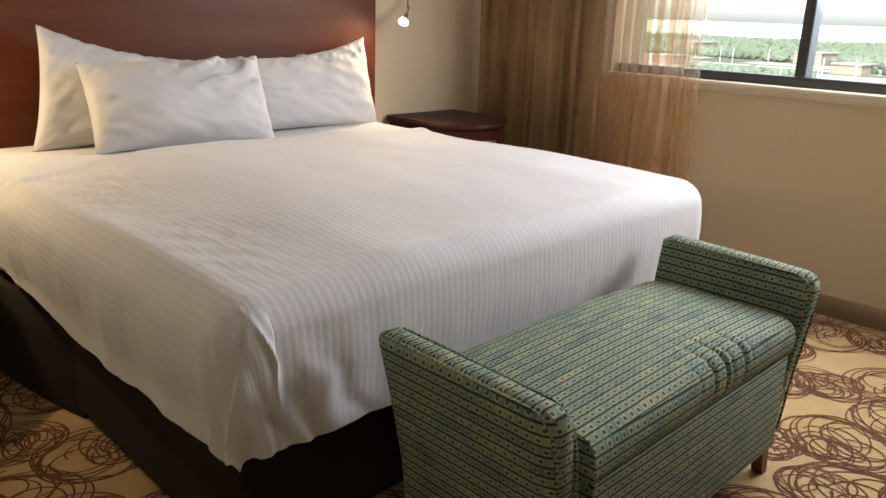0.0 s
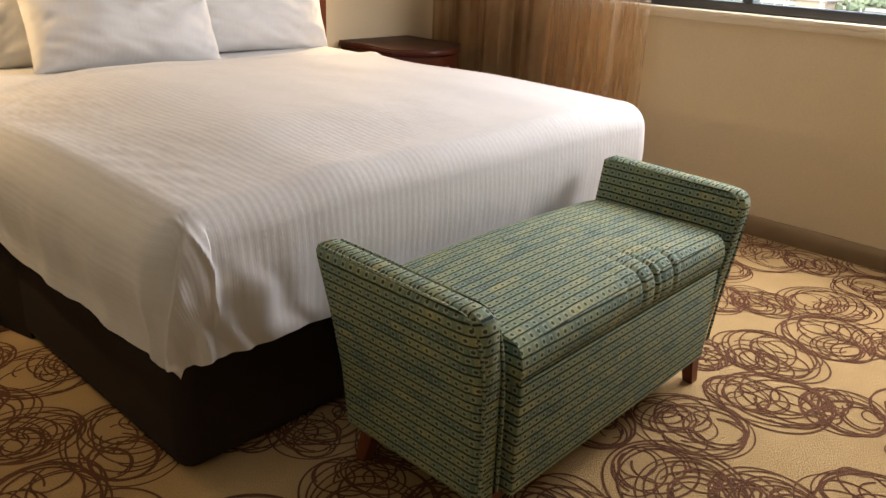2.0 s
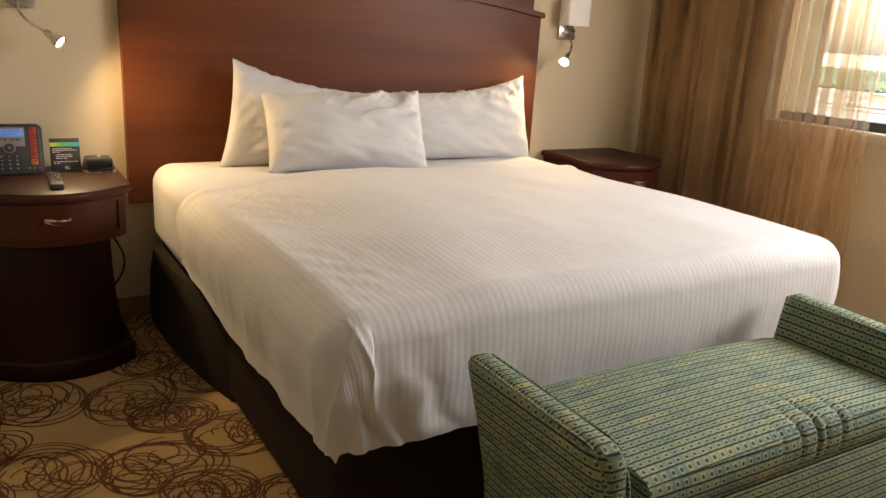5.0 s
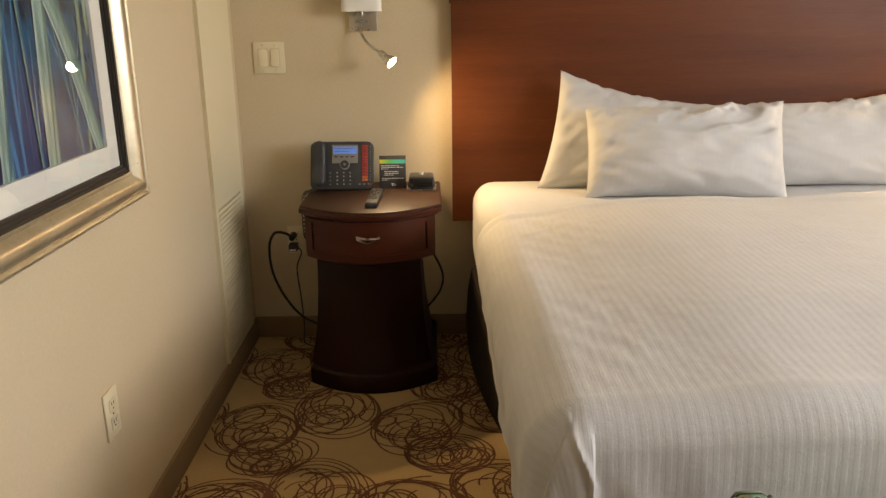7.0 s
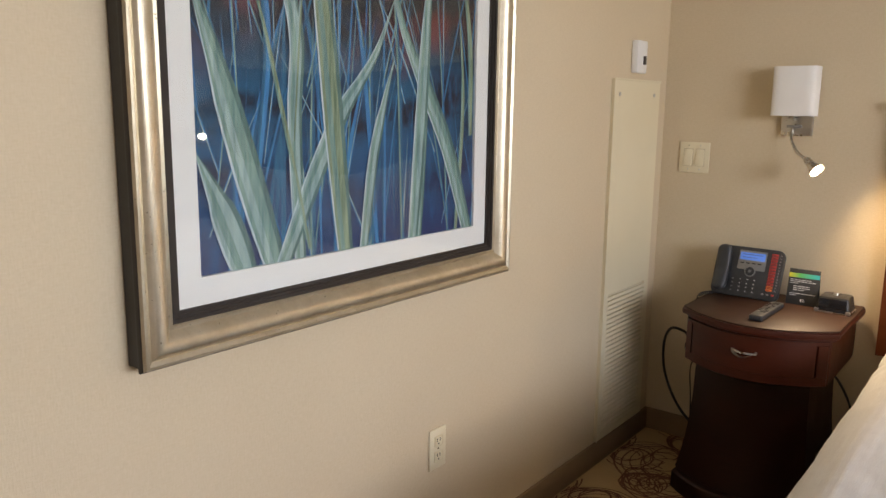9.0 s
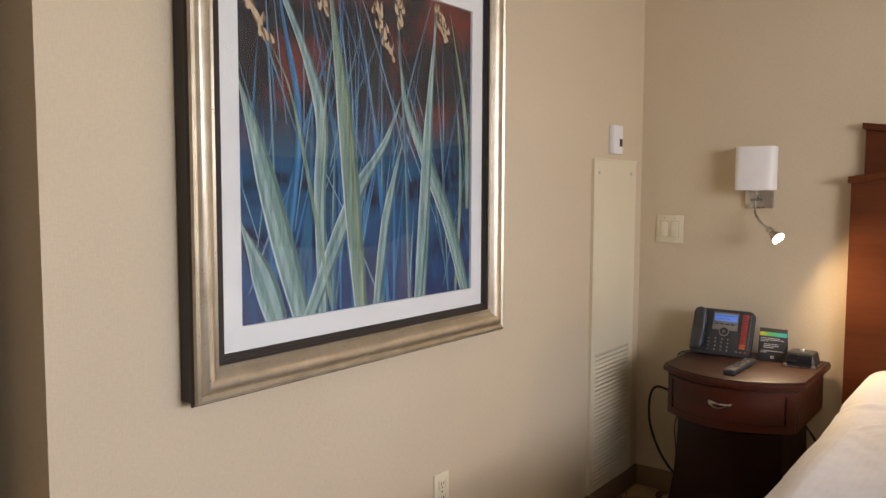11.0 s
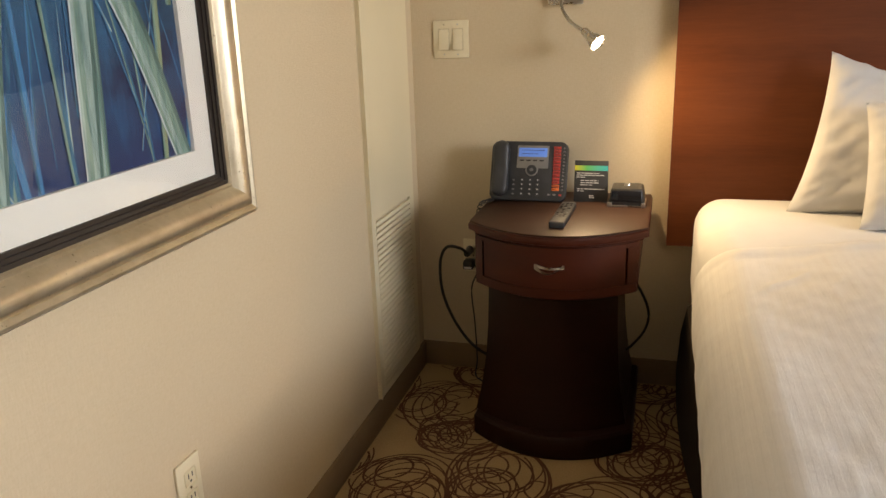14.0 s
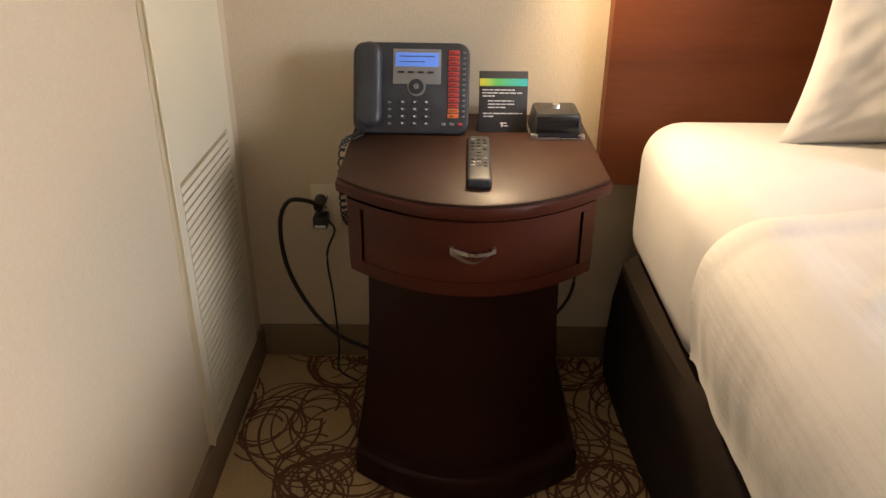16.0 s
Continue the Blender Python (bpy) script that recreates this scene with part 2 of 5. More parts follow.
def sheer(name, clear_share, dark, light):
    """Brown translucent drapery voile with a crushed vertical grain."""
    m, nodes, links, bsdf = tree_of(name)
    out = nodes["Material Output"]
    streak = noise_of(nodes, links, 14, 4, (1, 1, 0.06))
    blot = noise_of(nodes, links, 9, 3, (1, 1, 0.5))
    f = maths(nodes, links, "ADD", maths(nodes, links, "MULTIPLY", streak, 0.6), maths(nodes, links, "MULTIPLY", blot, 0.4))
    colour = mix_colour(nodes, links, ramped(nodes, links, f, 0.35, 0.65), dark, light)
    links.new(colour, bsdf.inputs["Base Color"])
    bsdf.inputs["Roughness"].default_value = 0.55
    trans = nodes.new("ShaderNodeBsdfTranslucent")
    links.new(colour, trans.inputs["Color"])
    clear = nodes.new("ShaderNodeBsdfTransparent")
    clear.inputs["Color"].default_value = (0.97, 0.90, 0.80, 1)
    m1, m2 = nodes.new("ShaderNodeMixShader"), nodes.new("ShaderNodeMixShader")
    m1.inputs[0].default_value = 0.62
    links.new(bsdf.outputs[0], m1.inputs[1])
    links.new(trans.outputs[0], m1.inputs[2])
    links.new(maths(nodes, links, "MULTIPLY_ADD", ramped(nodes, links, f, 0.3, 0.7), 0.30, clear_share), m2.inputs[0])
    links.new(m1.outputs[0], m2.inputs[1])
    links.new(clear.outputs[0], m2.inputs[2])
    links.new(m2.outputs[0], out.inputs["Surface"])
    return m


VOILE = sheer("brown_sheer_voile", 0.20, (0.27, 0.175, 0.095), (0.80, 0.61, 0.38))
# next two voiles: window light from behind is put into paler, clearer colours
VOILE_BACKLIT = sheer("backlit_brown_voile", 0.54, (0.55, 0.40, 0.26), (0.90, 0.77, 0.60))
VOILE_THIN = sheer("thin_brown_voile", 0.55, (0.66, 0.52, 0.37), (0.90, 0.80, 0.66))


def pane_glass(name, tint, rough):
    m, nodes, links, bsdf = tree_of(name)
    out = nodes["Material Output"]
    gloss, clear, mx, fr = (nodes.new("ShaderNodeBsdfGlossy"), nodes.new("ShaderNodeBsdfTransparent"), nodes.new("ShaderNodeMixShader"), nodes.new("ShaderNodeLayerWeight"))
    gloss.inputs["Roughness"].default_value = rough
    clear.inputs["Color"].default_value = (*tint, 1)
    fr.inputs["Blend"].default_value = 0.5
    schlick = maths(nodes, links, "MULTIPLY_ADD", maths(nodes, links, "POWER", fr.outputs["Facing"], 5.0), 0.95, 0.038)
    links.new(schlick, mx.inputs[0])
    links.new(clear.outputs[0], mx.inputs[1])
    links.new(gloss.outputs[0], mx.inputs[2])
    links.new(mx.outputs[0], out.inputs["Surface"])
    return m


GLASS = pane_glass("window_glass", (0.93, 0.96, 0.95), 0.0)
PICTURE_GLASS = pane_glass("picture_glass", (0.97, 0.98, 0.98), 0.01)


# ---- building helpers ----
def world_of(ob):
    return ob.matrix_basis if ob.parent is None else Matrix()


def thing(name, at, label, category, group="", kind=""):
    ob = new(name)
    ob.empty_display_size = 0.05
    ob.matrix_basis = Matrix.Translation(at)
    return tagged(ob, label, category, group, kind)


def mesh_of(name, bm, material, smooth=True):
    bmesh.ops.recalc_face_normals(bm, faces=bm.faces[:])
    me = bpy.data.meshes.new(name)
    bm.to_mesh(me)
    bm.free()
    for m in material if isinstance(material, (list, tuple)) else [material]:
        me.materials.append(m)
    if smooth:
        me.polygons.foreach_set("use_smooth", [True] * len(me.polygons))
        me.set_sharp_from_angle(angle=radians(38))
    return me


def part(name, bm, material, parent, label=""):
    ob = new(name, mesh_of(name, bm, material))
    ob.parent = parent
    ob.matrix_parent_inverse = world_of(parent).inverted()
    return tagged(ob, label)


def single(name, bm, material, label, category, group="", kind=""):
    return tagged(new(name, mesh_of(name, bm, material)), label, category, group, kind)


def box(x0, x1, y0, y1, z0, z1, bevel=0.0, bm=None, segs=2):
    own = bmesh.new()
    bmesh.ops.create_cube(own, size=1)
    for v in own.verts:
        v.co = Vector(((x0 + x1) / 2 + v.co.x * (x1 - x0), (y0 + y1) / 2 + v.co.y * (y1 - y0), (z0 + z1) / 2 + v.co.z * (z1 - z0)))
    if bevel:
        bmesh.ops.bevel(own, geom=own.edges[:] + own.verts[:], offset=bevel, segments=segs, affect="EDGES", profile=0.5)
    if bm is None:
        return own
    join(bm, own)
    return bm


def join(bm, other):
    me = bpy.data.meshes.new("tmp")
    other.to_mesh(me)
    other.free()
    bm.from_mesh(me)
    bpy.data.meshes.remove(me)


def moved(bm, m):
    bmesh.ops.transform(bm, matrix=m, verts=bm.verts[:])
    return bm


def loft(rings, closed=True, caps=True, bm=None):
    """Skins equal rings of points, one after the other."""
    bm = bm or bmesh.new()
    vs = [[bm.verts.new(p) for p in ring] for ring in rings]
    n = len(rings[0])
    for a, b in zip(vs, vs[1:]):
        for i in range(n if closed else n - 1):
            bm.faces.new((a[i], a[(i + 1) % n], b[(i + 1) % n], b[i]))
    if caps and closed:
        bm.faces.new(vs[0][::-1])
        bm.faces.new(vs[-1])
    return bm


def rod(p, q, r, r2=None, n=16, bm=None):
    p, q = Vector(p), Vector(q)
    rot = (q - p).to_track_quat("Z", "Y").to_matrix()
    rings = [[c + rot @ Vector((rr * math.cos(2 * math.pi * i / n), rr * math.sin(2 * math.pi * i / n), 0)) for i in range(n)] for c, rr in ((p, r), (q, r2 if r2 is not None else r))]
    return loft(rings, bm=bm)


def smooth_line(pts, per=8):
    """A Catmull-Rom line through the points."""
    pts = [Vector(p) for p in pts]
    pts = [2 * pts[0] - pts[1], *pts, 2 * pts[-1] - pts[-2]]
    out = []
    for a, b, c, d in zip(pts, pts[1:], pts[2:], pts[3:]):
        for k in range(per):
            t = k / per
            out.append(0.5 * (2 * b + (c - a) * t + (2 * a - 5 * b + 4 * c - d) * t * t + (3 * b - a - 3 * c + d) * t ** 3))
    return out + [pts[-2]]


def tube(pts, r, n=8, bm=None):
    rings = []
    for i, p in enumerate(pts):
        way = (pts[min(i + 1, len(pts) - 1)] - pts[max(i - 1, 0)]).normalized()
        rot = way.to_track_quat("Z", "Y").to_matrix()
        rings.append([p + rot @ Vector((r * math.cos(2 * math.pi * k / n), r * math.sin(2 * math.pi * k / n), 0)) for k in range(n)])
    return loft(rings, bm=bm)


def flat_uv(bm, pick):
    """UV in metres by a function of place and normal."""
    layer = bm.loops.layers.uv.verify()
    bm.normal_update()
    for f in bm.faces:
        for l in f.loops:
            l[layer].uv = pick(l.vert.co, f.normal)


# ---- setting ----
X_WIN, Y_BACK, H = 3.828, -6.0, 2.55


def slab(name, bm, material, label, category):
    return single(name, bm, material, label, category, kind="structure")


floor = slab("floor", box(-1.6, X_WIN + 0.3, Y_BACK, 0.15, -0.12, 0.0), CARPET, "tan hotel carpet with brown scribbled circle pattern", "carpet")
slab("ceiling", box(-1.6, X_WIN + 0.3, Y_BACK, 0.15, H, H + 0.12), PAINT, "plain white painted ceiling", "ceiling")
slab("wall_north", box(-0.15, X_WIN + 0.3, 0.0, 0.15, 0.0, H), WALL, "beige vinyl wallpaper wall behind the bed", "wall")
slab("wall_west", box(-0.15, 0.0, -2.70, 0.0, 0.0, H), WALL, "beige textured wallpaper wall with a framed picture", "wall")
slab("wall_west_return", box(-1.6, -0.15, -2.70, -2.55, 0.0, H), WALL, "beige wallpaper wall return beside the alcove", "wall")
slab("wall_alcove", box(-1.75, -1.6, Y_BACK, -2.51, 0.0, H), WALL, "plain beige wall of the entry alcove", "wall")
slab("wall_south", box(-1.6, X_WIN + 0.3, Y_BACK - 0.15, Y_BACK, 0.0, H), WALL, "plain beige wall facing the bed", "wall")

# window wall with one long opening
WY0, WY1, WZ0, WZ1 = -3.62, -0.93, 0.975, 2.25
wall_e = bmesh.new()
for a in ((X_WIN, X_WIN + 0.3, Y_BACK, 0.0, 0.0, WZ0), (X_WIN, X_WIN + 0.3, Y_BACK, 0.0, WZ1, H), (X_WIN, X_WIN + 0.3, WY1, 0.0, WZ0, WZ1), (X_WIN, X_WIN + 0.3, Y_BACK, WY0, WZ0, WZ1)):
    box(*a, bm=wall_e)
slab("wall_east", wall_e, WALL, "beige wallpaper wall below a long window", "wall")

window = thing("window_1", (X_WIN, (WY0 + WY1) / 2, WZ0), "long hotel window with dark metal frame", "window", kind="structure")
part("window_sill", box(X_WIN - 0.035, X_WIN + 0.06, WY0 - 0.05, WY1 + 0.05, WZ0 - 0.020, WZ0 + 0.002, 0.004), SILL, window, "cream painted sill")
part("apron_trim", box(X_WIN - 0.010, X_WIN + 0.002, WY0 - 0.03, WY1 + 0.03, WZ0 - 0.046, WZ0 - 0.021, 0.003), SILL, window)
XF = X_WIN + 0.03
part("window_frame", box(XF, XF + 0.07, WY0, WY1, WZ0 + 0.003, WZ0 + 0.045, 0.004), WINDOW_METAL, window)
part("window_frame", box(XF, XF + 0.07, WY0, WY1, WZ1 - 0.05, WZ1, 0.004), WINDOW_METAL, window)
panes = [WY1]
for y in (-1.88, -2.83):
    part("mullion", box(XF - 0.004, XF + 0.012, y - 0.024, y + 0.020, WZ0 + 0.046, WZ1 - 0.051, 0.003), WINDOW_METAL, window)
    part("mullion_side", box(XF + 0.013, XF + 0.10, y - 0.018, y + 0.014, WZ0 + 0.046, WZ1 - 0.051, 0.002), WINDOW_LIT_SIDE, window, "mullion side, coloured grey for the daylight on it")
    panes.append(y)
panes.append(WY0)
for a, b in zip(panes, panes[1:]):
    pane = part("pane", box(XF + 0.040, XF + 0.046, b + 0.02, a - 0.02, WZ0 + 0.046, WZ1 - 0.051), GLASS, window)
    pane.visible_shadow = False

# carpet-covered base strips
for name, b in (("baseboard_north", (0.012, X_WIN - 0.014, -0.012, 0.0, 0.0, 0.095)), ("baseboard_west", (0.0, 0.012, -2.70, 0.0, 0.0, 0.095)),
                ("baseboard_east", (X_WIN - 0.014, X_WIN, Y_BACK, 0.0, 0.0, 0.093))):
    slab(name, box(*b, 0.003), CARPET_BASE, "low brown carpet base strip along the wall", "baseboard")

# ---- bed ----
BX0, BX1, BYF, TOP = 0.960, 2.815, -2.045, 0.722
bed = thing("bed", (1.9, -1.0, 0), "king bed with white striped duvet on dark base", "bed")
part("base", box(1.03, 2.73, -1.915, -0.04, 0.0, 0.39, 0.05, segs=5), SKIRT, bed, "dark brown fabric box base")
bulge = []
for k in range(13):
    y = -0.09 - 0.075 * k
    out = 0.105 * (1 - (k / 12) ** 2.2)
    bulge.append([(1.06, y, 0.004), (1.036 - out, y, 0.004), (1.033 - out * 1.02, y, 0.10), (1.033 - out * 0.95, y, 0.24), (1.034 - out * 0.80, y, 0.335), (1.045 - out * 0.45, y, 0.372), (1.06, y, 0.38)])
part("base_skirt", loft(bulge), SKIRT, bed, "loose dark fabric bulging at the base's head end")
matt = box(0.952, 2.84, -1.99, -0.055, 0.36, 0.712, 0.085, segs=6)
# under the duvet the mattress is pressed a little lower and narrower
for y in (-0.56, -0.66):
    bmesh.ops.bisect_plane(matt, geom=matt.verts[:] + matt.edges[:] + matt.faces[:], plane_co=(0, y, 0), plane_no=(0, 1, 0))
for v in matt.verts:
    if v.co.y < -0.62:
        v.co.x = 1.9 + (v.co.x - 1.9) * 0.95
        v.co.z = 0.36 + (v.co.z - 0.36) * 0.92
        v.co.y = v.co.y + (0.07 if v.co.y < -1.5 else 0.0)
flat_uv(matt, lambda p, n: (p.x, p.y))
part("mattress", matt, SHEET, bed, "mattress in a white fitted sheet")

hb = thing("headboard", (1.92, -0.03, 0.53), "mahogany headboard with arched lower and dipped upper rail", "headboard")


def arched(x0, x1, z0, crest, y0, y1, n=40):
    """A panel between z0 and a curved top."""
    rings = []
    for i in range(n + 1):
        x = x0 + (x1 - x0) * i / n
        z = crest(x)
        rings.append([(x, y0, z0(x) if callable(z0) else z0), (x, y1, z0(x) if callable(z0) else z0), (x, y1, z), (x, y0, z)])
    return loft(rings)


HX0, HX1 = 0.872, 2.965
HM, HHALF = (HX0 + HX1) / 2, (HX1 - HX0) / 2
low_crest = lambda x: 1.405 + 0.085 * (1 - ((x - HM) / HHALF) ** 2)
high_crest = lambda x: 1.615 - 0.075 * (1 - ((x - HM) / HHALF) ** 2)
part("lower_panel", arched(HX0, HX1, 0.53, low_crest, -0.05, -0.004), MAHOGANY, hb)
part("cap_rail", arched(HX0 - 0.008, HX1 + 0.008, lambda x: low_crest(x) + 0.0005, lambda x: low_crest(x) + 0.026, -0.075, -0.004), MAHOGANY, hb)
part("upper_panel", arched(HX0 + 0.04, HX1 - 0.04, lambda x: low_crest(x) + 0.027, high_crest, -0.032, -0.004), MAHOGANY, hb)
part("top_rail", arched(HX0 + 0.03, HX1 - 0.03, lambda x: high_crest(x) + 0.0005, lambda x: high_crest(x) + 0.024, -0.05, -0.004), MAHOGANY, hb)


def fold_edge(d, r, lean):
    """How far out and down a cloth lies that runs d past the start of a rounded edge."""
    if d <= 0:
        return d, 0.0
    if d < r * math.pi / 2:
        return r * math.sin(d / r), r * (1 - math.cos(d / r))
    e = d - r * math.pi / 2
    return r + lean * e, r + e


def ease(f):
    f = min(1.0, max(0.0, f))
    return f * f * (3 - 2 * f)


def spaced(stops):
    """Numbers along a line: (from, to, step) stretches end to end."""
    out = []
    for a, b, step in stops:
        n = max(1, round(abs(b - a) / step))
        out += [a + (b - a) * k / n for k in range(n)]
    return out + [stops[-1][1]]


def duvet():
    bm = bmesh.new()
    layer = bm.loops.layers.uv.verify()
    r_left, r_right, r_foot, head = 0.100, 0.075, 0.085, -0.62
    x0, x1, yf = BX0 + r_left, BX1 - r_right, BYF + r_foot
    hang_left, hang, hang_foot = 0.400, 0.374, 0.382
    across = spaced([(x0 - hang_left, x0 + 0.12, 0.006), (x0 + 0.12, x0 + 0.5, 0.010), (x0 + 0.5, x1, 0.020), (x1, x1 + hang, 0.012)])
    along = spaced([(0.0, 0.7, 0.011), (0.7, head - yf - 0.06, 0.014), (head - yf - 0.06, head - yf + hang_foot + 0.005, 0.006)])
    cols, rows = len(across) - 1, len(along) - 1
    grid = []
    for s in across:
        line = []
        for u in along:
            y = head - u
            v = yf - y
            side, over = (-1, x0 - s) if s < x0 else ((1, s - x1) if s > x1 else (0, min(0, max(x0 - s, s - x1))))
            if over > 0:
                over *= 1 - 0.10 * ease((y + 1.5) / 1.0)
            r = r_left if side <= 0 else r_right
            hx, dx = fold_edge(over, r, 0.03)
            hy, dy = fold_edge(v, r_foot, 0.05)
            puff = lambda d: 0.020 * math.sin(math.pi * min(1.0, d / 0.30)) ** 1.5 if d > 0 else 0.0
            hx += puff(dx)
            hy += 0.5 * puff(dy)
            px = x0 - hx if side < 0 else (x1 + hx if side > 0 else s)
            py = yf - hy if v > 0 else y
            drop = max(dx, dy)
            if over > 0 and v > 0:
                # the cloth turns the corner in a rounded wrap, with one deep crease
                far = (over ** 14 + v ** 14) ** (1 / 14)
                turn = math.atan2(v, over)
                out, drop = fold_edge(far, r + (r_foot - r) * turn / (math.pi / 2), 0.04)
                out += puff(drop) * (0.5 + 0.5 * math.cos(turn) ** 2)
                deep = ease(drop / 0.12)
                if side < 0:
                    # the front panel is folded over the side in one pleat
                    past = turn - max(0.52, 0.98 - 1.7 * max(0.0, drop - 0.03))
                    if past > 0:
                        out += 0.017 * ease(past / 0.06) * math.exp(-past / 0.8) * ease((drop - 0.012) / 0.04) * ease((0.34 - drop) / 0.06)
                    out += deep * 0.010 * ease((drop - 0.12) / 0.2) * math.sin(9 * turn + 6 * drop) * math.sin(2 * turn)
                px = (x0 - out * math.cos(turn)) if side < 0 else (x1 + out * math.cos(turn))
                py = yf - out * math.sin(turn)
            inx = ease((s - x0) / 0.5) * ease((x1 - s) / 0.5)
            z = TOP - drop + 0.022 * inx * ease((y - yf) / 0.4)
            # the top falls off softly towards its open side, and the hem dips at the corner
            z -= 0.026 * (1 - ease((s - x0 + 0.06) / 0.46)) * max(0.0, 1 - drop / 0.28)
            if over > 0 and v > 0:
                z -= 0.010 * ease((drop - 0.1) / 0.2) * min(1.0, 1.8 * math.sin(2 * math.atan2(v, over)))
            # soft rumples on top
            flat = max(0.0, 1 - drop / 0.08)
            z += flat * (0.014 * noise.noise((s * 2.2, y * 1.7, 3)) + 0.004 * noise.noise((s * 6, y * 3.5, 7)))
            # creases along the bed's edge, slanting where it is pulled towards the head
            band = math.exp(-((s - x0 - 0.10) / 0.14) ** 2)
            z += band * max(0.0, 0.3 + noise.noise((y * 1.6, 2, 2))) * (0.005 * noise.noise((s * 20 + y * 6, y * 9, 1)) + 0.004 * noise.noise((s * 45 - y * 12, y * 20, 6)))
            pull = math.exp(-((s - x0 - 0.08) / 0.22) ** 2) * ease((y + 1.35) / 0.5)
            a, b = 0.80 * s + 0.60 * y, -0.60 * s + 0.80 * y
            lift = pull * 0.009 * max(0.0, noise.noise((a * 4, b * 22, 11)) - 0.05)
            z += lift
            hangs = min(1.0, drop / 0.2)
            corner = math.exp(-((s - x0) / 0.32) ** 2) if v > 0 else 0.0
            if side:
                px += side * hangs * (0.008 * noise.noise((y * 7, z * 2, 5)) + 0.003 * noise.noise((y * 18, z * 4, 9)))
                px += side * pull * hangs * 0.010 * max(0.0, noise.noise((y * 6 + z * 5, y * 10 - z * 22, 12)))
            if v > 0:
                loose = hangs * hangs
                py -= loose * ((0.002 + 0.012 * corner) * noise.noise((s * 11 + z * 3.0, z * 3, 4)) + 0.002 * noise.noise((s * 24, z * 6, 8)))
                # thin piped seam beside the pleat
                seam = 1.018 + 0.042 * ease(drop / 0.16)
                py -= 0.0065 * math.exp(-((px - seam) / 0.0062) ** 2) * ease(drop / 0.02) * ease((0.27 - drop) / 0.06)
                # gathers fanning down from the bench's height to the hem
                fan = math.exp(-((px - 1.10) / 0.16) ** 2) * ease((drop - 0.13) / 0.14)
                py -= 0.011 * fan * abs(math.sin(30 * (px - 1.0) - 16 * drop + 2 * noise.noise((px * 9, drop * 9, 1)))) ** 1.5
            # hem waves
            z += hangs * (0.010 * noise.noise((s * 4 + 2, y * 4, 2)) + 0.006 * ease((drop - 0.2) / 0.1) * noise.noise((s * 11, y * 11, 3)))
            if u < 0.06:
                z += 0.006 * math.sin(math.pi * u / 0.06) + 0.003
            line.append((bm.verts.new((px, py, z)), (s, u)))
        grid.append(line)
    for i in range(cols):
        for j in range(rows):
            c = (grid[i][j], grid[i + 1][j], grid[i + 1][j + 1], grid[i][j + 1])
            f = bm.faces.new([k[0] for k in c])
            for l, k in zip(f.loops, c):
                l[layer].uv = k[1]
    bmesh.ops.recalc_face_normals(bm, faces=bm.faces[:])
    if sum(f.normal.z for f in bm.faces) < 0:
        bmesh.ops.reverse_faces(bm, faces=bm.faces[:])
    bm.normal_update()
    low = {v: bm.verts.new(v.co - v.normal * 0.010) for v in bm.verts[:]}
    rim = [e for e in bm.edges if e.is_boundary]
    for f in bm.faces[:]:
        g = bm.faces.new([low[v] for v in reversed(f.verts)])
        for l, m in zip(g.loops, reversed(list(f.loops))):
            l[layer].uv = m[layer].uv
    for e in rim:
        a, b = e.verts
        bm.faces.new((a, b, low[b], low[a]))
    return bm


part("duvet", duvet(), DUVET, bed, "white duvet with woven satin stripes")


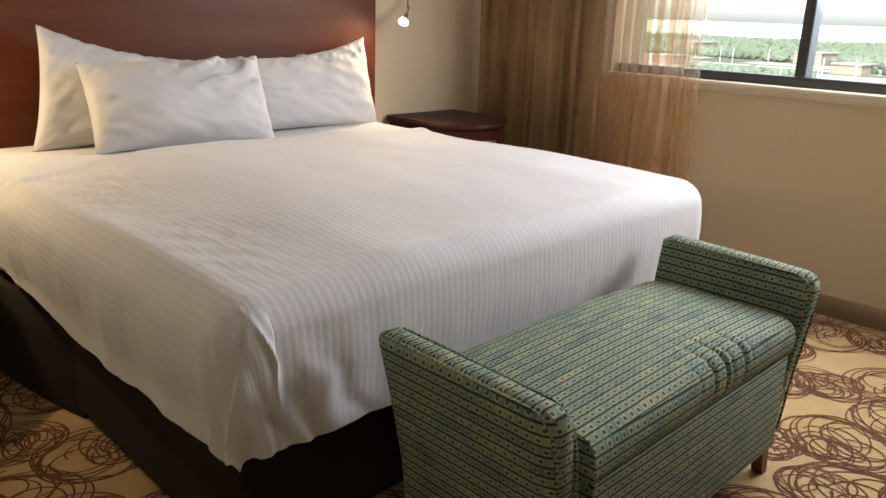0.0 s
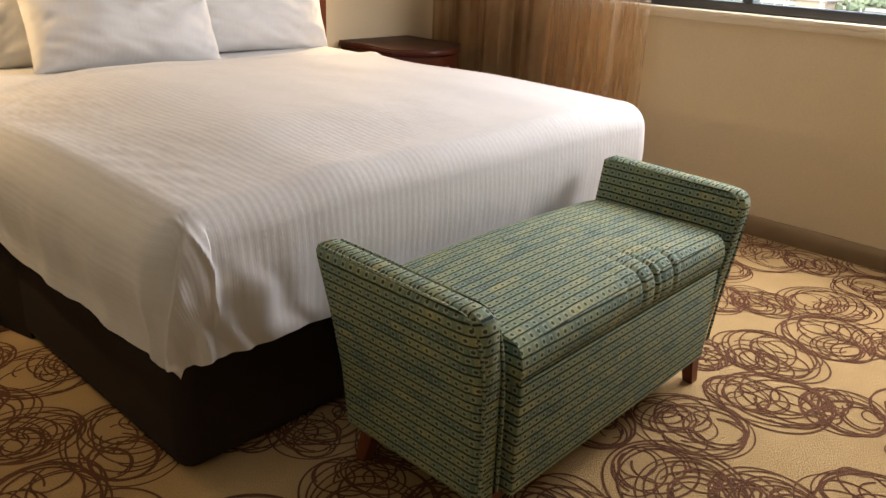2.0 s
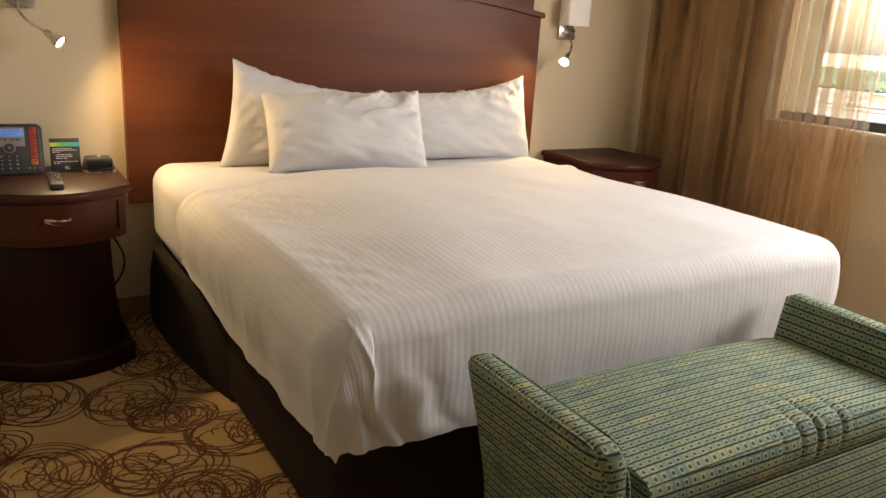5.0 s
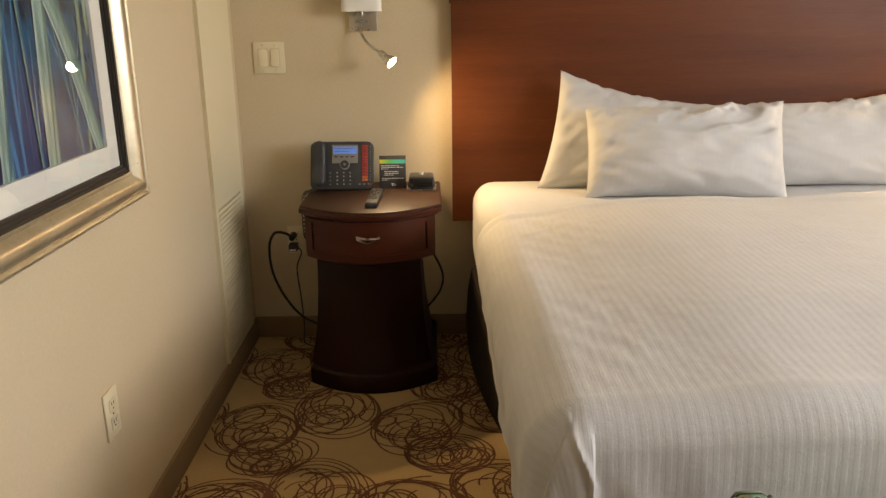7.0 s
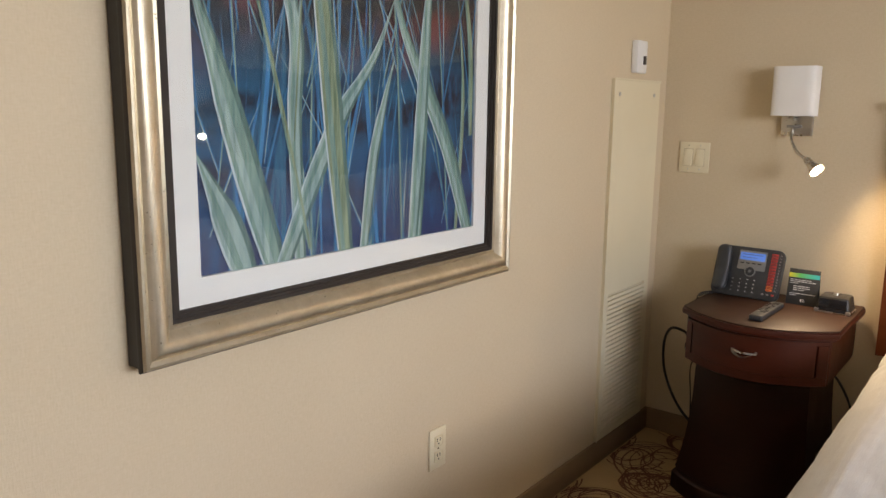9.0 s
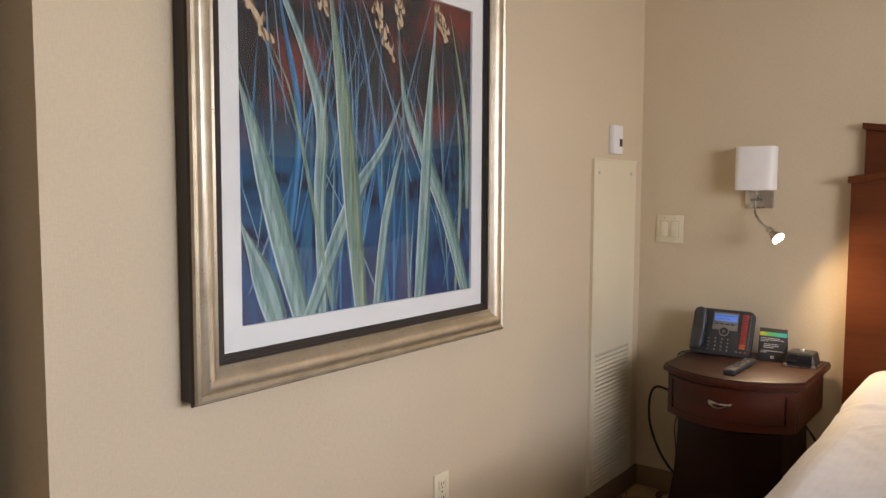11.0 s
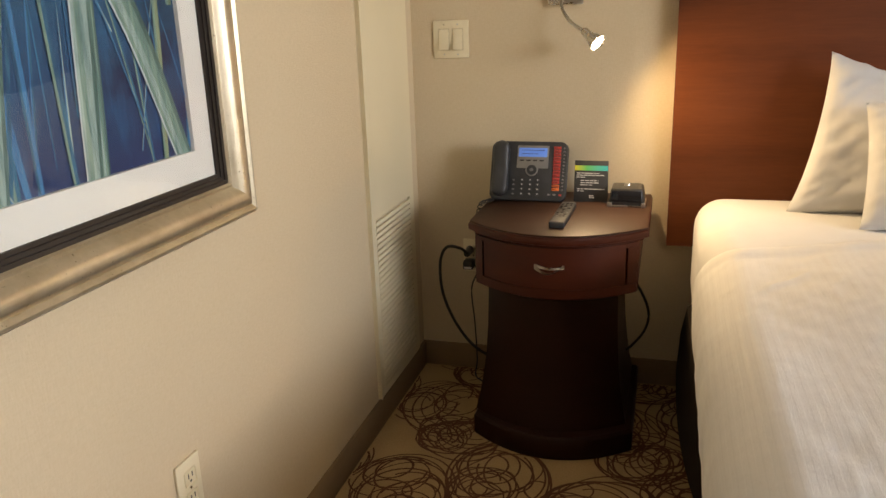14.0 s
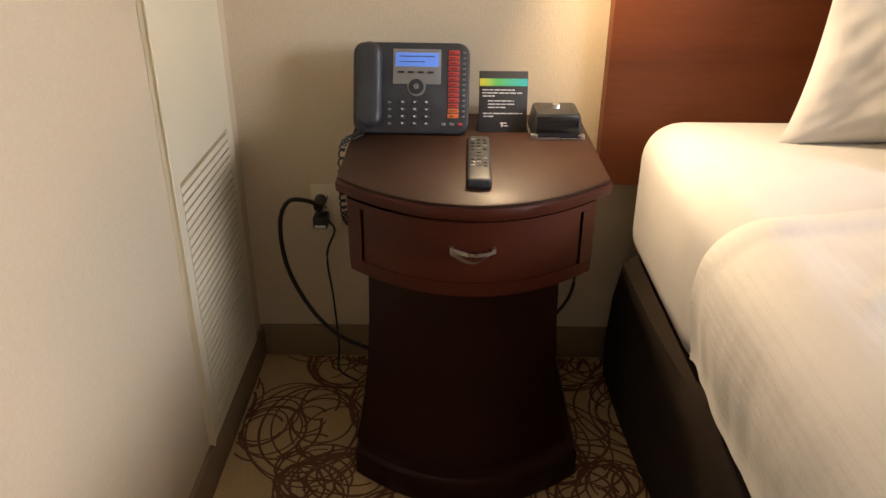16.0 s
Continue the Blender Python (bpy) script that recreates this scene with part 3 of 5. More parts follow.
def pillow(w, h, t, seed, pinch=0.05, sag=0.0, lift=(0.0, 0.0), skirt=0.0, folds=0.0):
    """A stuffed pillow standing on its long edge in the xz plane, foot at z = 0."""
    bm = bmesh.new()
    layer = bm.loops.layers.uv.verify()
    n, k = 72, 52
    sheets = []
    for face in (-1, 1):
        rows = []
        for j in range(k + 1):
            v = -1 + 2 * j / k
            row = []
            for i in range(n + 1):
                u = -1 + 2 * i / n
                x = w / 2 * u * (1 - pinch * (1 - v * v) ** 0.8)
                x -= skirt * ((1 - u) / 2) * ((1 - v) / 2)
                z = h / 2 * v * (1 - (pinch * 1.5 + (sag if v > 0 else 0)) * (1 - u * u))
                z += (lift[0] * ((1 - u) / 2) ** 2.6 + lift[1] * ((1 + u) / 2) ** 2.6) * ((1 + v) / 2) ** 1.5
                fat = (max(0, 1 - abs(u) ** 2.6) * max(0, 1 - abs(v) ** 2.4)) ** 0.55
                wr = 0.013 * noise.noise((u * 2 + seed, v * 2, seed)) + 0.008 * noise.noise((u * 4 + v * 4 + seed, v * 2.5 - u * 2, seed * 2))
                edge = math.exp(-((1 - v) / 0.35) ** 2) + 0.4 * math.exp(-((1 - abs(u)) / 0.3) ** 2)
                wr += 0.013 * edge * noise.noise((u * 13 - v * 5, v * 5, seed + 3))
                # gathered folds that run down from the stitched upper edge
                ridge = max(0.0, noise.noise((u * 8 + v * 5, v * 3 - u * 3, seed + 4))) ** 0.8
                wr += 0.022 * math.exp(-((1 - v) / 0.36) ** 2) * (ridge - 0.12) * (0.5 + 0.5 * ease((u + 0.6) / 0.8))
                if folds:   # slack cloth drawn down from one upper corner
                    slack = ease((v + 0.05) / 0.7) * ease((u + 0.35) / 0.7) * ease((1.02 - u) / 0.2)
                    wave = math.sin(26 * (0.50 * v - 0.36 * u) + 2.2 * noise.noise((u * 2.5, v * 3, 1)))
                    wr += folds * slack * (0.5 + 0.5 * wave) ** 2.2 * (0.6 + 0.8 * noise.noise((u * 3 + 4, v * 2, 6)))
                z += 0.012 * math.exp(-((1 - v) / 0.12) ** 2) * noise.noise((u * 11, seed, 2)) * (1 - u ** 6)
                y = face * (t / 2 * fat + (wr * min(1, fat * 2) if fat > 0 else 0))
                row.append((bm.verts.new((x, y, z + h / 2)), (w / 2 * u, h / 2 * v)))
            rows.append(row)
        sheets.append(rows)
        for j in range(k):
            for i in range(n):
                c = (rows[j][i], rows[j][i + 1], rows[j + 1][i + 1], rows[j + 1][i])
                f = bm.faces.new([q[0] for q in c])
                for l, q in zip(f.loops, c):
                    l[layer].uv = q[1]
    bmesh.ops.remove_doubles(bm, verts=bm.verts[:], dist=0.0008)
    return bm


def put_pillow(m, w, h, t, seed, label, **kw):
    ob = single("pillow", pillow(w, h, t, seed, **kw), PILLOW, label, "pillow", "pillows on the bed")
    ob.matrix_basis = m
    return ob


put_pillow(pose(1.69, -0.265, 0.705, -14, 0, 0), 0.80, 0.335, 0.15, 2.0, "white cotton pillow propped upright against the headboard", lift=(0.125, -0.02), skirt=0.10)
put_pillow(pose(1.715, -0.462, 0.709, -24, 1.0, -2), 0.735, 0.350, 0.22, 5.0, "plump white pillow leaning in front of another pillow", pinch=0.035, lift=(-0.01, 0.02), folds=0.050)
put_pillow(pose(2.40, -0.30, 0.705, -17, 2, 3), 0.80, 0.34, 0.19, 9.0, "white striped pillow leaning against the headboard", lift=(-0.02, 0.10))

# ---- bench at the foot of the bed ----
bench = thing("bench", (1.85, -2.35, 0), "green patterned upholstered bench with flared padded arms", "bench")


def weave_uv(p, n):
    if abs(n.x) > 0.7:
        return (p.y, p.z)
    if abs(n.z) > 0.6:
        return (p.x, p.y)
    return (p.x, p.z)


def bench_arm(sx):
    """Padded slab: outline in y and z, leaning out towards its top."""
    out = [(-2.135, 0.125), (-2.575, 0.125), (-2.585, 0.30), (-2.600, 0.43), (-2.607, 0.525)]
    for k in range(7):
        a = radians(15 * k)
        out.append((-2.565 - 0.044 * math.cos(a), 0.548 + 0.044 * math.sin(a)))
    out += [(-2.45, 0.596), (-2.25, 0.600), (-2.135, 0.602), (-2.115, 0.590), (-2.117, 0.45), (-2.128, 0.28)]
    cx = sx * 0.505
    lean = lambda z: 1.85 + cx + sx * 0.075 * ((z - 0.125) / 0.475) ** 1.6
    my, mz = -2.35, 0.36
    rings = []
    for off, shrink in ((-0.036, 0.034), (-0.034, 0.018), (-0.028, 0.007), (-0.017, 0.0), (0.017, 0.0), (0.028, 0.007), (0.034, 0.018), (0.036, 0.034)):
        rings.append([(lean(z) + off * sx, y + (my - y) * shrink / 0.25, z + (mz - z) * shrink / 0.25) for y, z in out])
    bm = loft(rings)
    flat_uv(bm, weave_uv)
    return bm


def set_bench(bm):
    """Final depth of the bench and the lean of its near arm."""
    for v in bm.verts:
        v.co.y = -2.115 + (v.co.y + 2.115) * 0.945
        if v.co.x < 1.85:
            v.co.x += 0.022 * min(1.0, (1.85 - v.co.x) / 0.5)
        v.co.z *= 1.012
    return bm


def arm_cord(sx, side):
    """Corded seam along the edge of the arm's face."""
    pts = []
    for y, z in ((-2.578, 0.14), (-2.588, 0.30), (-2.600, 0.43), (-2.600, 0.53), (-2.588, 0.566), (-2.560, 0.585), (-2.45, 0.590), (-2.25, 0.594), (-2.14, 0.595)):
        pts.append((1.85 + sx * 0.505 + sx * 0.075 * ((z - 0.125) / 0.475) ** 1.6 + side * 0.0285, y, z))
    return set_bench(tube(smooth_line(pts, 5), 0.0042, 6))


for sx in (-1, 1):
    arm = part("arm", set_bench(bench_arm(sx)), WEAVE, bench)
    for side in (-1, 1):
        cord = arm_cord(sx, side)
        flat_uv(cord, weave_uv)
        part("piping", cord, WEAVE, arm)
front = box(1.395, 2.305, -2.604, -2.135, 0.125, 0.394, 0.005, segs=3)
flat_uv(front, weave_uv)
part("seat_rail", set_bench(front), WEAVE, bench)


def bench_cushion():
    bm = bmesh.new()
    nx, prof = 150, []
    prof += [(-2.598, 0.397), (-2.605, 0.402), (-2.609, 0.415), (-2.610, 0.440), (-2.606, 0.460), (-2.597, 0.477), (-2.580, 0.488), (-2.550, 0.493)]
    for y in (-2.50, -2.44, -2.38, -2.30, -2.22, -2.16):
        prof.append((y, 0.494 if y < -2.2 else 0.488))
    prof += [(-2.125, 0.475), (-2.122, 0.394), (-2.585, 0.394)]
    rings = []
    for i in range(nx + 1):
        x = 1.385 + 0.93 * i / nx
        f = (x - 1.385) / 0.93
        crown = 0.012 * math.sin(math.pi * f)
        # pinched creases near the middle of the front edge
        ring = []
        for y, z in prof:
            near = math.exp(-((y + 2.56) / 0.09) ** 2) * (1 if z > 0.40 else 0)
            pin = sum(d * math.exp(-((f - c - 0.25 * (y + 2.56)) / 0.0065) ** 2) for c, d in ((0.46, 0.003), (0.535, 0.007), (0.60, 0.012), (0.632, 0.005), (0.70, 0.008), (0.74, 0.003)))
            ring.append((x, y + near * pin * 0.8, z + (crown if z > 0.40 else 0) - near * pin))
        rings.append(ring)
    loft(rings, bm=bm)
    flat_uv(bm, weave_uv)
    return bm


part("cushion", set_bench(bench_cushion()), WEAVE, bench, "creased seat cushion")


def taper_leg(x, y, dx, dy):
    rings = [[(x + a * w + dx * s, y + b * w + dy * s, z) for a, b in ((-1, -1), (1, -1), (1, 1), (-1, 1))] for z, w, s in ((0.0, 0.016, 1), (0.06, 0.019, 0.5), (0.126, 0.024, 0))]
    return loft(rings)


for x, y, dx, dy in ((1.385, -2.545, -0.01, -0.01), (1.385, -2.17, -0.01, 0.035), (2.345, -2.545, 0.02, -0.01), (2.345, -2.17, 0.02, 0.035)):
    part("leg", set_bench(taper_leg(x, y, dx, dy)), LEG_WOOD, bench, "tapered reddish wooden leg")


# ---- nightstands ----
def bow_ring(z, x0, x1, yc, ym, yb=-0.02, n=18):
    xm, half = (x0 + x1) / 2, (x1 - x0) / 2
    front = [(x0 + (x1 - x0) * i / n, yc + (ym - yc) * (1 - ((x0 + (x1 - x0) * i / n - xm) / half) ** 2), z) for i in range(n + 1)]
    return front + [(x1, yb, z), (x0, yb, z)]


def bow_y(x, x0=0.318, x1=0.795, yc=-0.435, ym=-0.546):
    return yc + (ym - yc) * (1 - ((x - (x0 + x1) / 2) / ((x1 - x0) / 2)) ** 2)


def bow_strip(x0, x1, z0, z1, out, thick):
    n = 14
    rings = []
    for i in range(n + 1):
        x = x0 + (x1 - x0) * i / n
        y = bow_y(x)
        rings.append([(x, y - out, z0), (x, y - out, z1), (x, y - out + thick, z1), (x, y - out + thick, z0)])
    return loft(rings)


def nightstand():
    ob = thing("nightstand", (0.56, -0.3, 0), "dark cherry bow-front nightstand with one drawer", "nightstand", "nightstands beside the bed")
    part("tabletop", loft([bow_ring(z, 0.301 + e, 0.818 - e, -0.434 + e, -0.566 + e) for z, e in ((0.6885, 0.0), (0.693, 0.0), (0.695, 0.003))]), TOP_WOOD, ob, "dark brown laminate top")
    part("edge_band", loft([bow_ring(z, 0.297 + e, 0.822 - e, -0.438 + e, -0.570 + e) for z, e in ((0.664, 0.006), (0.667, 0.001), (0.672, 0.0), (0.684, 0.0), (0.688, 0.003))]), DARK_WOOD, ob, "rounded reddish wooden edge")
    part("neck", loft([bow_ring(z, 0.312, 0.807, -0.426, -0.548) for z in (0.655, 0.6635)]), DARK_WOOD, ob)
    part("case", loft([bow_ring(z, 0.316 + e, 0.797 - e, -0.430 + e, -0.540 + e) for z, e in ((0.492, 0.012), (0.50, 0.002), (0.52, 0.0), (0.6545, 0.0))]), DARK_WOOD, ob)
    drawer = part("drawer", bow_strip(0.352, 0.761, 0.531, 0.640, 0.004, 0.012), DARK_WOOD, ob, "bowed drawer front")
    part("stile", bow_strip(0.320, 0.345, 0.531, 0.640, 0.006, 0.012), DARK_WOOD, ob)
    part("stile", bow_strip(0.768, 0.793, 0.531, 0.640, 0.006, 0.012), DARK_WOOD, ob)
    part("rail", bow_strip(0.320, 0.793, 0.6405, 0.6535, 0.006, 0.012), DARK_WOOD, ob)
    part("rail", bow_strip(0.320, 0.793, 0.503, 0.5305, 0.0065, 0.012), DARK_WOOD, ob)
    rows = []
    for i in range(21):
        t = i / 20
        x = 0.515 + 0.084 * t
        dip = math.sin(math.pi * t)
        y, z = bow_y(x) - 0.012 - 0.020 * dip, 0.600 - 0.014 * dip + 0.003 * t
        w, a = 0.0075 - 0.003 * dip, radians(15 + 70 * t)
        c, s = math.cos(a), math.sin(a)
        rows.append([(x, y + p * 0.0014 * c - q * w * s * 0.5, z + q * w * max(0.35, abs(c))) for p, q in ((-1, -1), (1, -1), (1, 1), (-1, 1))])
    pull = part("handle", loft(rows), NICKEL, drawer, "twisted brushed nickel handle")
    strip = []
    for i in range(21):
        t = i / 20
        x = 0.515 + 0.084 * t
        dip = math.sin(math.pi * t)
        y, z = bow_y(x) - 0.012 - 0.022 * dip, 0.603 - 0.004 * t + 0.003 * dip
        strip.append([(x, y - 0.001, z - 0.004), (x, y + 0.001, z - 0.004), (x, y + 0.001, z + 0.004 * (1 - 0.6 * t)), (x, y - 0.001, z + 0.004 * (1 - 0.6 * t))])
    part("handle", loft(strip), NICKEL, drawer, "twisted brushed nickel handle")
    for x in (0.519, 0.595):
        part("handle_post", rod((x, bow_y(x) - 0.002, 0.6005), (x, bow_y(x) - 0.014, 0.6005), 0.004), NICKEL, drawer)
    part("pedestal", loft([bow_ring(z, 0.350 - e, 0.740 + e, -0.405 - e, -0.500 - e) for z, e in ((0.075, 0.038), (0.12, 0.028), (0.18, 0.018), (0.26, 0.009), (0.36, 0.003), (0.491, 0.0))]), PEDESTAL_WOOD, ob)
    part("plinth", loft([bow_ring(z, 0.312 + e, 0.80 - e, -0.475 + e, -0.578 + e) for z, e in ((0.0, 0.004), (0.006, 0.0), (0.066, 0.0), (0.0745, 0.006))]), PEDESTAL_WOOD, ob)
    return ob


stand = nightstand()
second = copy_thing(stand, Matrix.Translation((3.335, -0.3, 0)))

# ---- bedside sconces ----
def sconce(x, lean, group="sconces beside the headboard"):
    """lean: which way the reading arm bends."""
    ob = thing("wall_sconce", (x, -0.005, 1.35), "wall sconce with white box shade and bent reading arm", "wall lamp", group)
    part("wall_plate", box(x - 0.055, x + 0.055, -0.020, -0.001, 1.303, 1.39, 0.003), NICKEL, ob)
    part("switch_block", box(x - 0.032, x + 0.020, -0.034, -0.0205, 1.333, 1.343, 0.002), GREY_TRIM, ob)
    part("shade_stem", rod((x, -0.021, 1.366), (x, -0.068, 1.366), 0.006), NICKEL, ob)
    ring = []
    for i in range(32):
        a = 2 * math.pi * i / 32
        c, s = math.cos(a), math.sin(a)
        ring.append((x + 0.076 * math.copysign(abs(c) ** 0.35, c), -0.072 + 0.048 * math.copysign(abs(s) ** 0.35, s)))
    bm = bmesh.new()
    outer = [[(px, py, z) for px, py in ring] for z in (1.377, 1.380, 1.551, 1.554)]
    inner = [[(x + (px - x) * 0.97, -0.072 + (py + 0.072) * 0.95, z) for px, py in ring] for z in (1.554, 1.377)]
    loft(outer + inner + [outer[0]], caps=False, bm=bm)
    part("shade", bm, SHADE, ob, "white fabric box shade")
    part("shade_frame", rod((x, -0.069, 1.360), (x, -0.072, 1.42), 0.004), NICKEL, ob)
    arm = smooth_line([(x - 0.012 * lean, -0.03, 1.333), (x - 0.005 * lean, -0.055, 1.29), (x + 0.028 * lean, -0.100, 1.250), (x + 0.074 * lean, -0.134, 1.222)])
    part("reading_arm", tube(arm, 0.0055), NICKEL, ob, "flexible gooseneck arm")
    tip, way = arm[-1], Vector((0.055 * lean, -0.035, -0.045)).normalized()
    rot = way.to_track_quat("Z", "Y").to_matrix()
    rings = []
    for d, r in ((-0.006, 0.009), (-0.002, 0.0125), (0.022, 0.0135), (0.034, 0.0175), (0.050, 0.0245), (0.062, 0.0285), (0.0625, 0.0265), (0.050, 0.021)):
        rings.append([tip + way * d + rot @ Vector((r * math.cos(2 * math.pi * k / 20), r * math.sin(2 * math.pi * k / 20), 0)) for k in range(20)])
    head = part("lamp_head", loft(rings, caps=False), NICKEL, ob, "small lit spot head")
    bulb = tip + way * 0.052
    part("bulb", rod(bulb, bulb + way * 0.008, 0.0205, 0.0185, 20), BULB, head, "glowing warm bulb face")
    reading_spot(bulb + way * 0.014, (x + 0.74 * lean, -0.70, 0.72), 7.0 if lean > 0 else 4.5)
    return ob


BULB = glowing("glowing_bulb", (1.0, 0.80, 0.52), 8.0)
sconce(0.525, 1)
sconce(3.175, -1)

# ---- framed picture on the west wall ----
PY0, PY1, PZ0, PZ1 = -2.424, -1.234, 0.912, 2.072
picture = thing("framed_picture", (0.0, (PY0 + PY1) / 2, PZ0), "large framed print of blue and green reeds behind glass", "picture")


def mitred_frame(y0, y1, z0, z1, prof):
    """Moulding swept round a rectangle: prof lists (inset from the outer edge, how far it stands off the wall)."""
    bm = bmesh.new()
    rings = []
    for inset, off in prof:
        rings.append([bm.verts.new((off, y, z)) for y, z in ((y0 + inset, z0 + inset), (y1 - inset, z0 + inset), (y1 - inset, z1 - inset), (y0 + inset, z1 - inset))])
    for a, b in zip(rings, rings[1:]):
        for i in range(4):
            bm.faces.new((a[i], a[(i + 1) % 4], b[(i + 1) % 4], b[i]))
    return bm


def frame_metal(name, c1, c2, rough):
    m, nodes, links, bsdf = tree_of(name)
    leaf = noise_of(nodes, links, 16, 5, (1, 1, 1), rough=0.7)
    nick = ramped(nodes, links, noise_of(nodes, links, 140, 2), 0.70, 0.76)
    c = mix_colour(nodes, links, ramped(nodes, links, leaf, 0.35, 0.65), c1, c2)
    links.new(mix_colour(nodes, links, maths(nodes, links, "MULTIPLY", nick, 0.8), c, (0.05, 0.035, 0.02)), bsdf.inputs["Base Color"])
    bsdf.inputs["Metallic"].default_value = 0.85
    links.new(maths(nodes, links, "MULTIPLY_ADD", leaf, 0.25, rough), bsdf.inputs["Roughness"])
    bumped(nodes, links, bsdf, leaf, 0.15, 0.002)
    return m


LEAF = frame_metal("champagne_silver_leaf", (0.52, 0.45, 0.32), (0.64, 0.57, 0.43), 0.25)
FRAME_BLACK = surface("black_brown_frame_lacquer", (0.012, 0.009, 0.008), (0.022, 0.017, 0.014), 0.45, scale=20, fine=200, bump=0.1)
MATBOARD = surface("white_mat_board", (0.76, 0.75, 0.71), (0.80, 0.79, 0.75), 0.85, scale=9, fine=500, bump=0.08)
part("outer_edge", mitred_frame(PY0, PY1, PZ0, PZ1, ((0.010, 0.001), (0.006, 0.004), (0.006, 0.040), (0.001, 0.044), (0.0, 0.050), (0.003, 0.056))), FRAME_BLACK, picture, "black-brown outer frame edge")
bead = [(0.0035, 0.056), (0.007, 0.062), (0.012, 0.063), (0.017, 0.060), (0.020, 0.057)]
bead += [(0.020 + 0.043 * k / 8, 0.057 + 0.013 * math.sin(math.pi * k / 8) ** 0.8 - 0.008 * k / 8) for k in range(1, 9)]
bead += [(0.066, 0.046), (0.072, 0.048), (0.075, 0.044)]
part("moulding", mitred_frame(PY0, PY1, PZ0, PZ1, bead), LEAF, picture, "champagne silver leaf moulding with worn nicks")
part("inner_step", mitred_frame(PY0, PY1, PZ0, PZ1, [(0.0755, 0.044), (0.082, 0.043), (0.082, 0.040), (0.089, 0.039), (0.089, 0.036), (0.096, 0.035), (0.096, 0.028)]), FRAME_BLACK, picture, "stepped black inner frame")
IY0, IY1, IZ0, IZ1 = -2.276, -1.374, 1.053, 1.927
part("backing", box(0.002, 0.021, PY0 + 0.02, PY1 - 0.02, PZ0 + 0.02, PZ1 - 0.02), FRAME_BLACK, picture)
part("mat_board", mitred_frame(PY0 + 0.092, PY1 - 0.092, PZ0 + 0.092, PZ1 - 0.092, [(0.0, 0.0305), (IY0 - PY0 - 0.092, 0.0305), (IY0 - PY0 - 0.090, 0.0295), (IY0 - PY0 - 0.0895, 0.0215)]), MATBOARD, picture, "white mat board")


def ink(name, c1, c2, stretch=(1, 8, 0.6)):
    return surface(name, c1, c2, 0.7, scale=12, stretch=stretch, fine=90, fine_stretch=stretch, bump=0.02, grain=0.5)


def print_ground():
    m, nodes, links, bsdf = tree_of("dark_blue_painted_ground")
    streak = noise_of(nodes, links, 11, 5, (1, 2.4, 0.6), rough=0.65)
    patch = noise_of(nodes, links, 5.5, 3)
    cloud = noise_of(nodes, links, 7.0, 4, (1, 0.7, 1.3))
    tc = nodes.new("ShaderNodeTexCoord")
    sep = nodes.new("ShaderNodeSeparateXYZ")
    links.new(tc.outputs["Object"], sep.inputs[0])
    up = ramped(nodes, links, maths(nodes, links, "MULTIPLY_ADD", cloud, 0.30, sep.outputs[2]), IZ0 + 0.52, IZ0 + 0.72)
    low = ramped(nodes, links, maths(nodes, links, "MULTIPLY_ADD", cloud, -0.2, sep.outputs[2]), IZ0 + 0.22, IZ0 - 0.10)
    blue = mix_colour(nodes, links, ramped(nodes, links, cloud, 0.40, 0.60), (0.003, 0.006, 0.020), (0.008, 0.105, 0.21))
    blue = mix_colour(nodes, links, low, blue, (0.014, 0.035, 0.125))
    blue = mix_colour(nodes, links, maths(nodes, links, "MULTIPLY", ramped(nodes, links, streak, 0.52, 0.70), 0.6), blue, (0.012, 0.12, 0.27))
    dusk = mix_colour(nodes, links, ramped(nodes, links, patch, 0.48, 0.66), (0.007, 0.0075, 0.014), (0.16, 0.020, 0.010))
    links.new(mix_colour(nodes, links, up, blue, dusk), bsdf.inputs["Base Color"])
    bsdf.inputs["Roughness"].default_value = 0.7
    return m


INKS = [print_ground(),
        ink("pale_reed_ink", (0.14, 0.25, 0.25), (0.38, 0.50, 0.47)), ink("sage_reed_ink", (0.08, 0.18, 0.17), (0.25, 0.38, 0.31)),
        ink("olive_reed_ink", (0.10, 0.16, 0.09), (0.30, 0.37, 0.24)), ink("teal_reed_ink", (0.012, 0.075, 0.16), (0.03, 0.16, 0.27)),
        ink("blue_reed_ink", (0.018, 0.12, 0.31), (0.05, 0.24, 0.46)), ink("tan_seed_ink", (0.46, 0.33, 0.19), (0.66, 0.52, 0.34)), ink("brown_seed_ink", (0.15, 0.09, 0.045), (0.24, 0.15, 0.08)),
        ink("pale_lilac_edge_ink", (0.30, 0.42, 0.48), (0.58, 0.66, 0.70)), ink("deep_green_ink", (0.04, 0.10, 0.10), (0.12, 0.22, 0.19))]


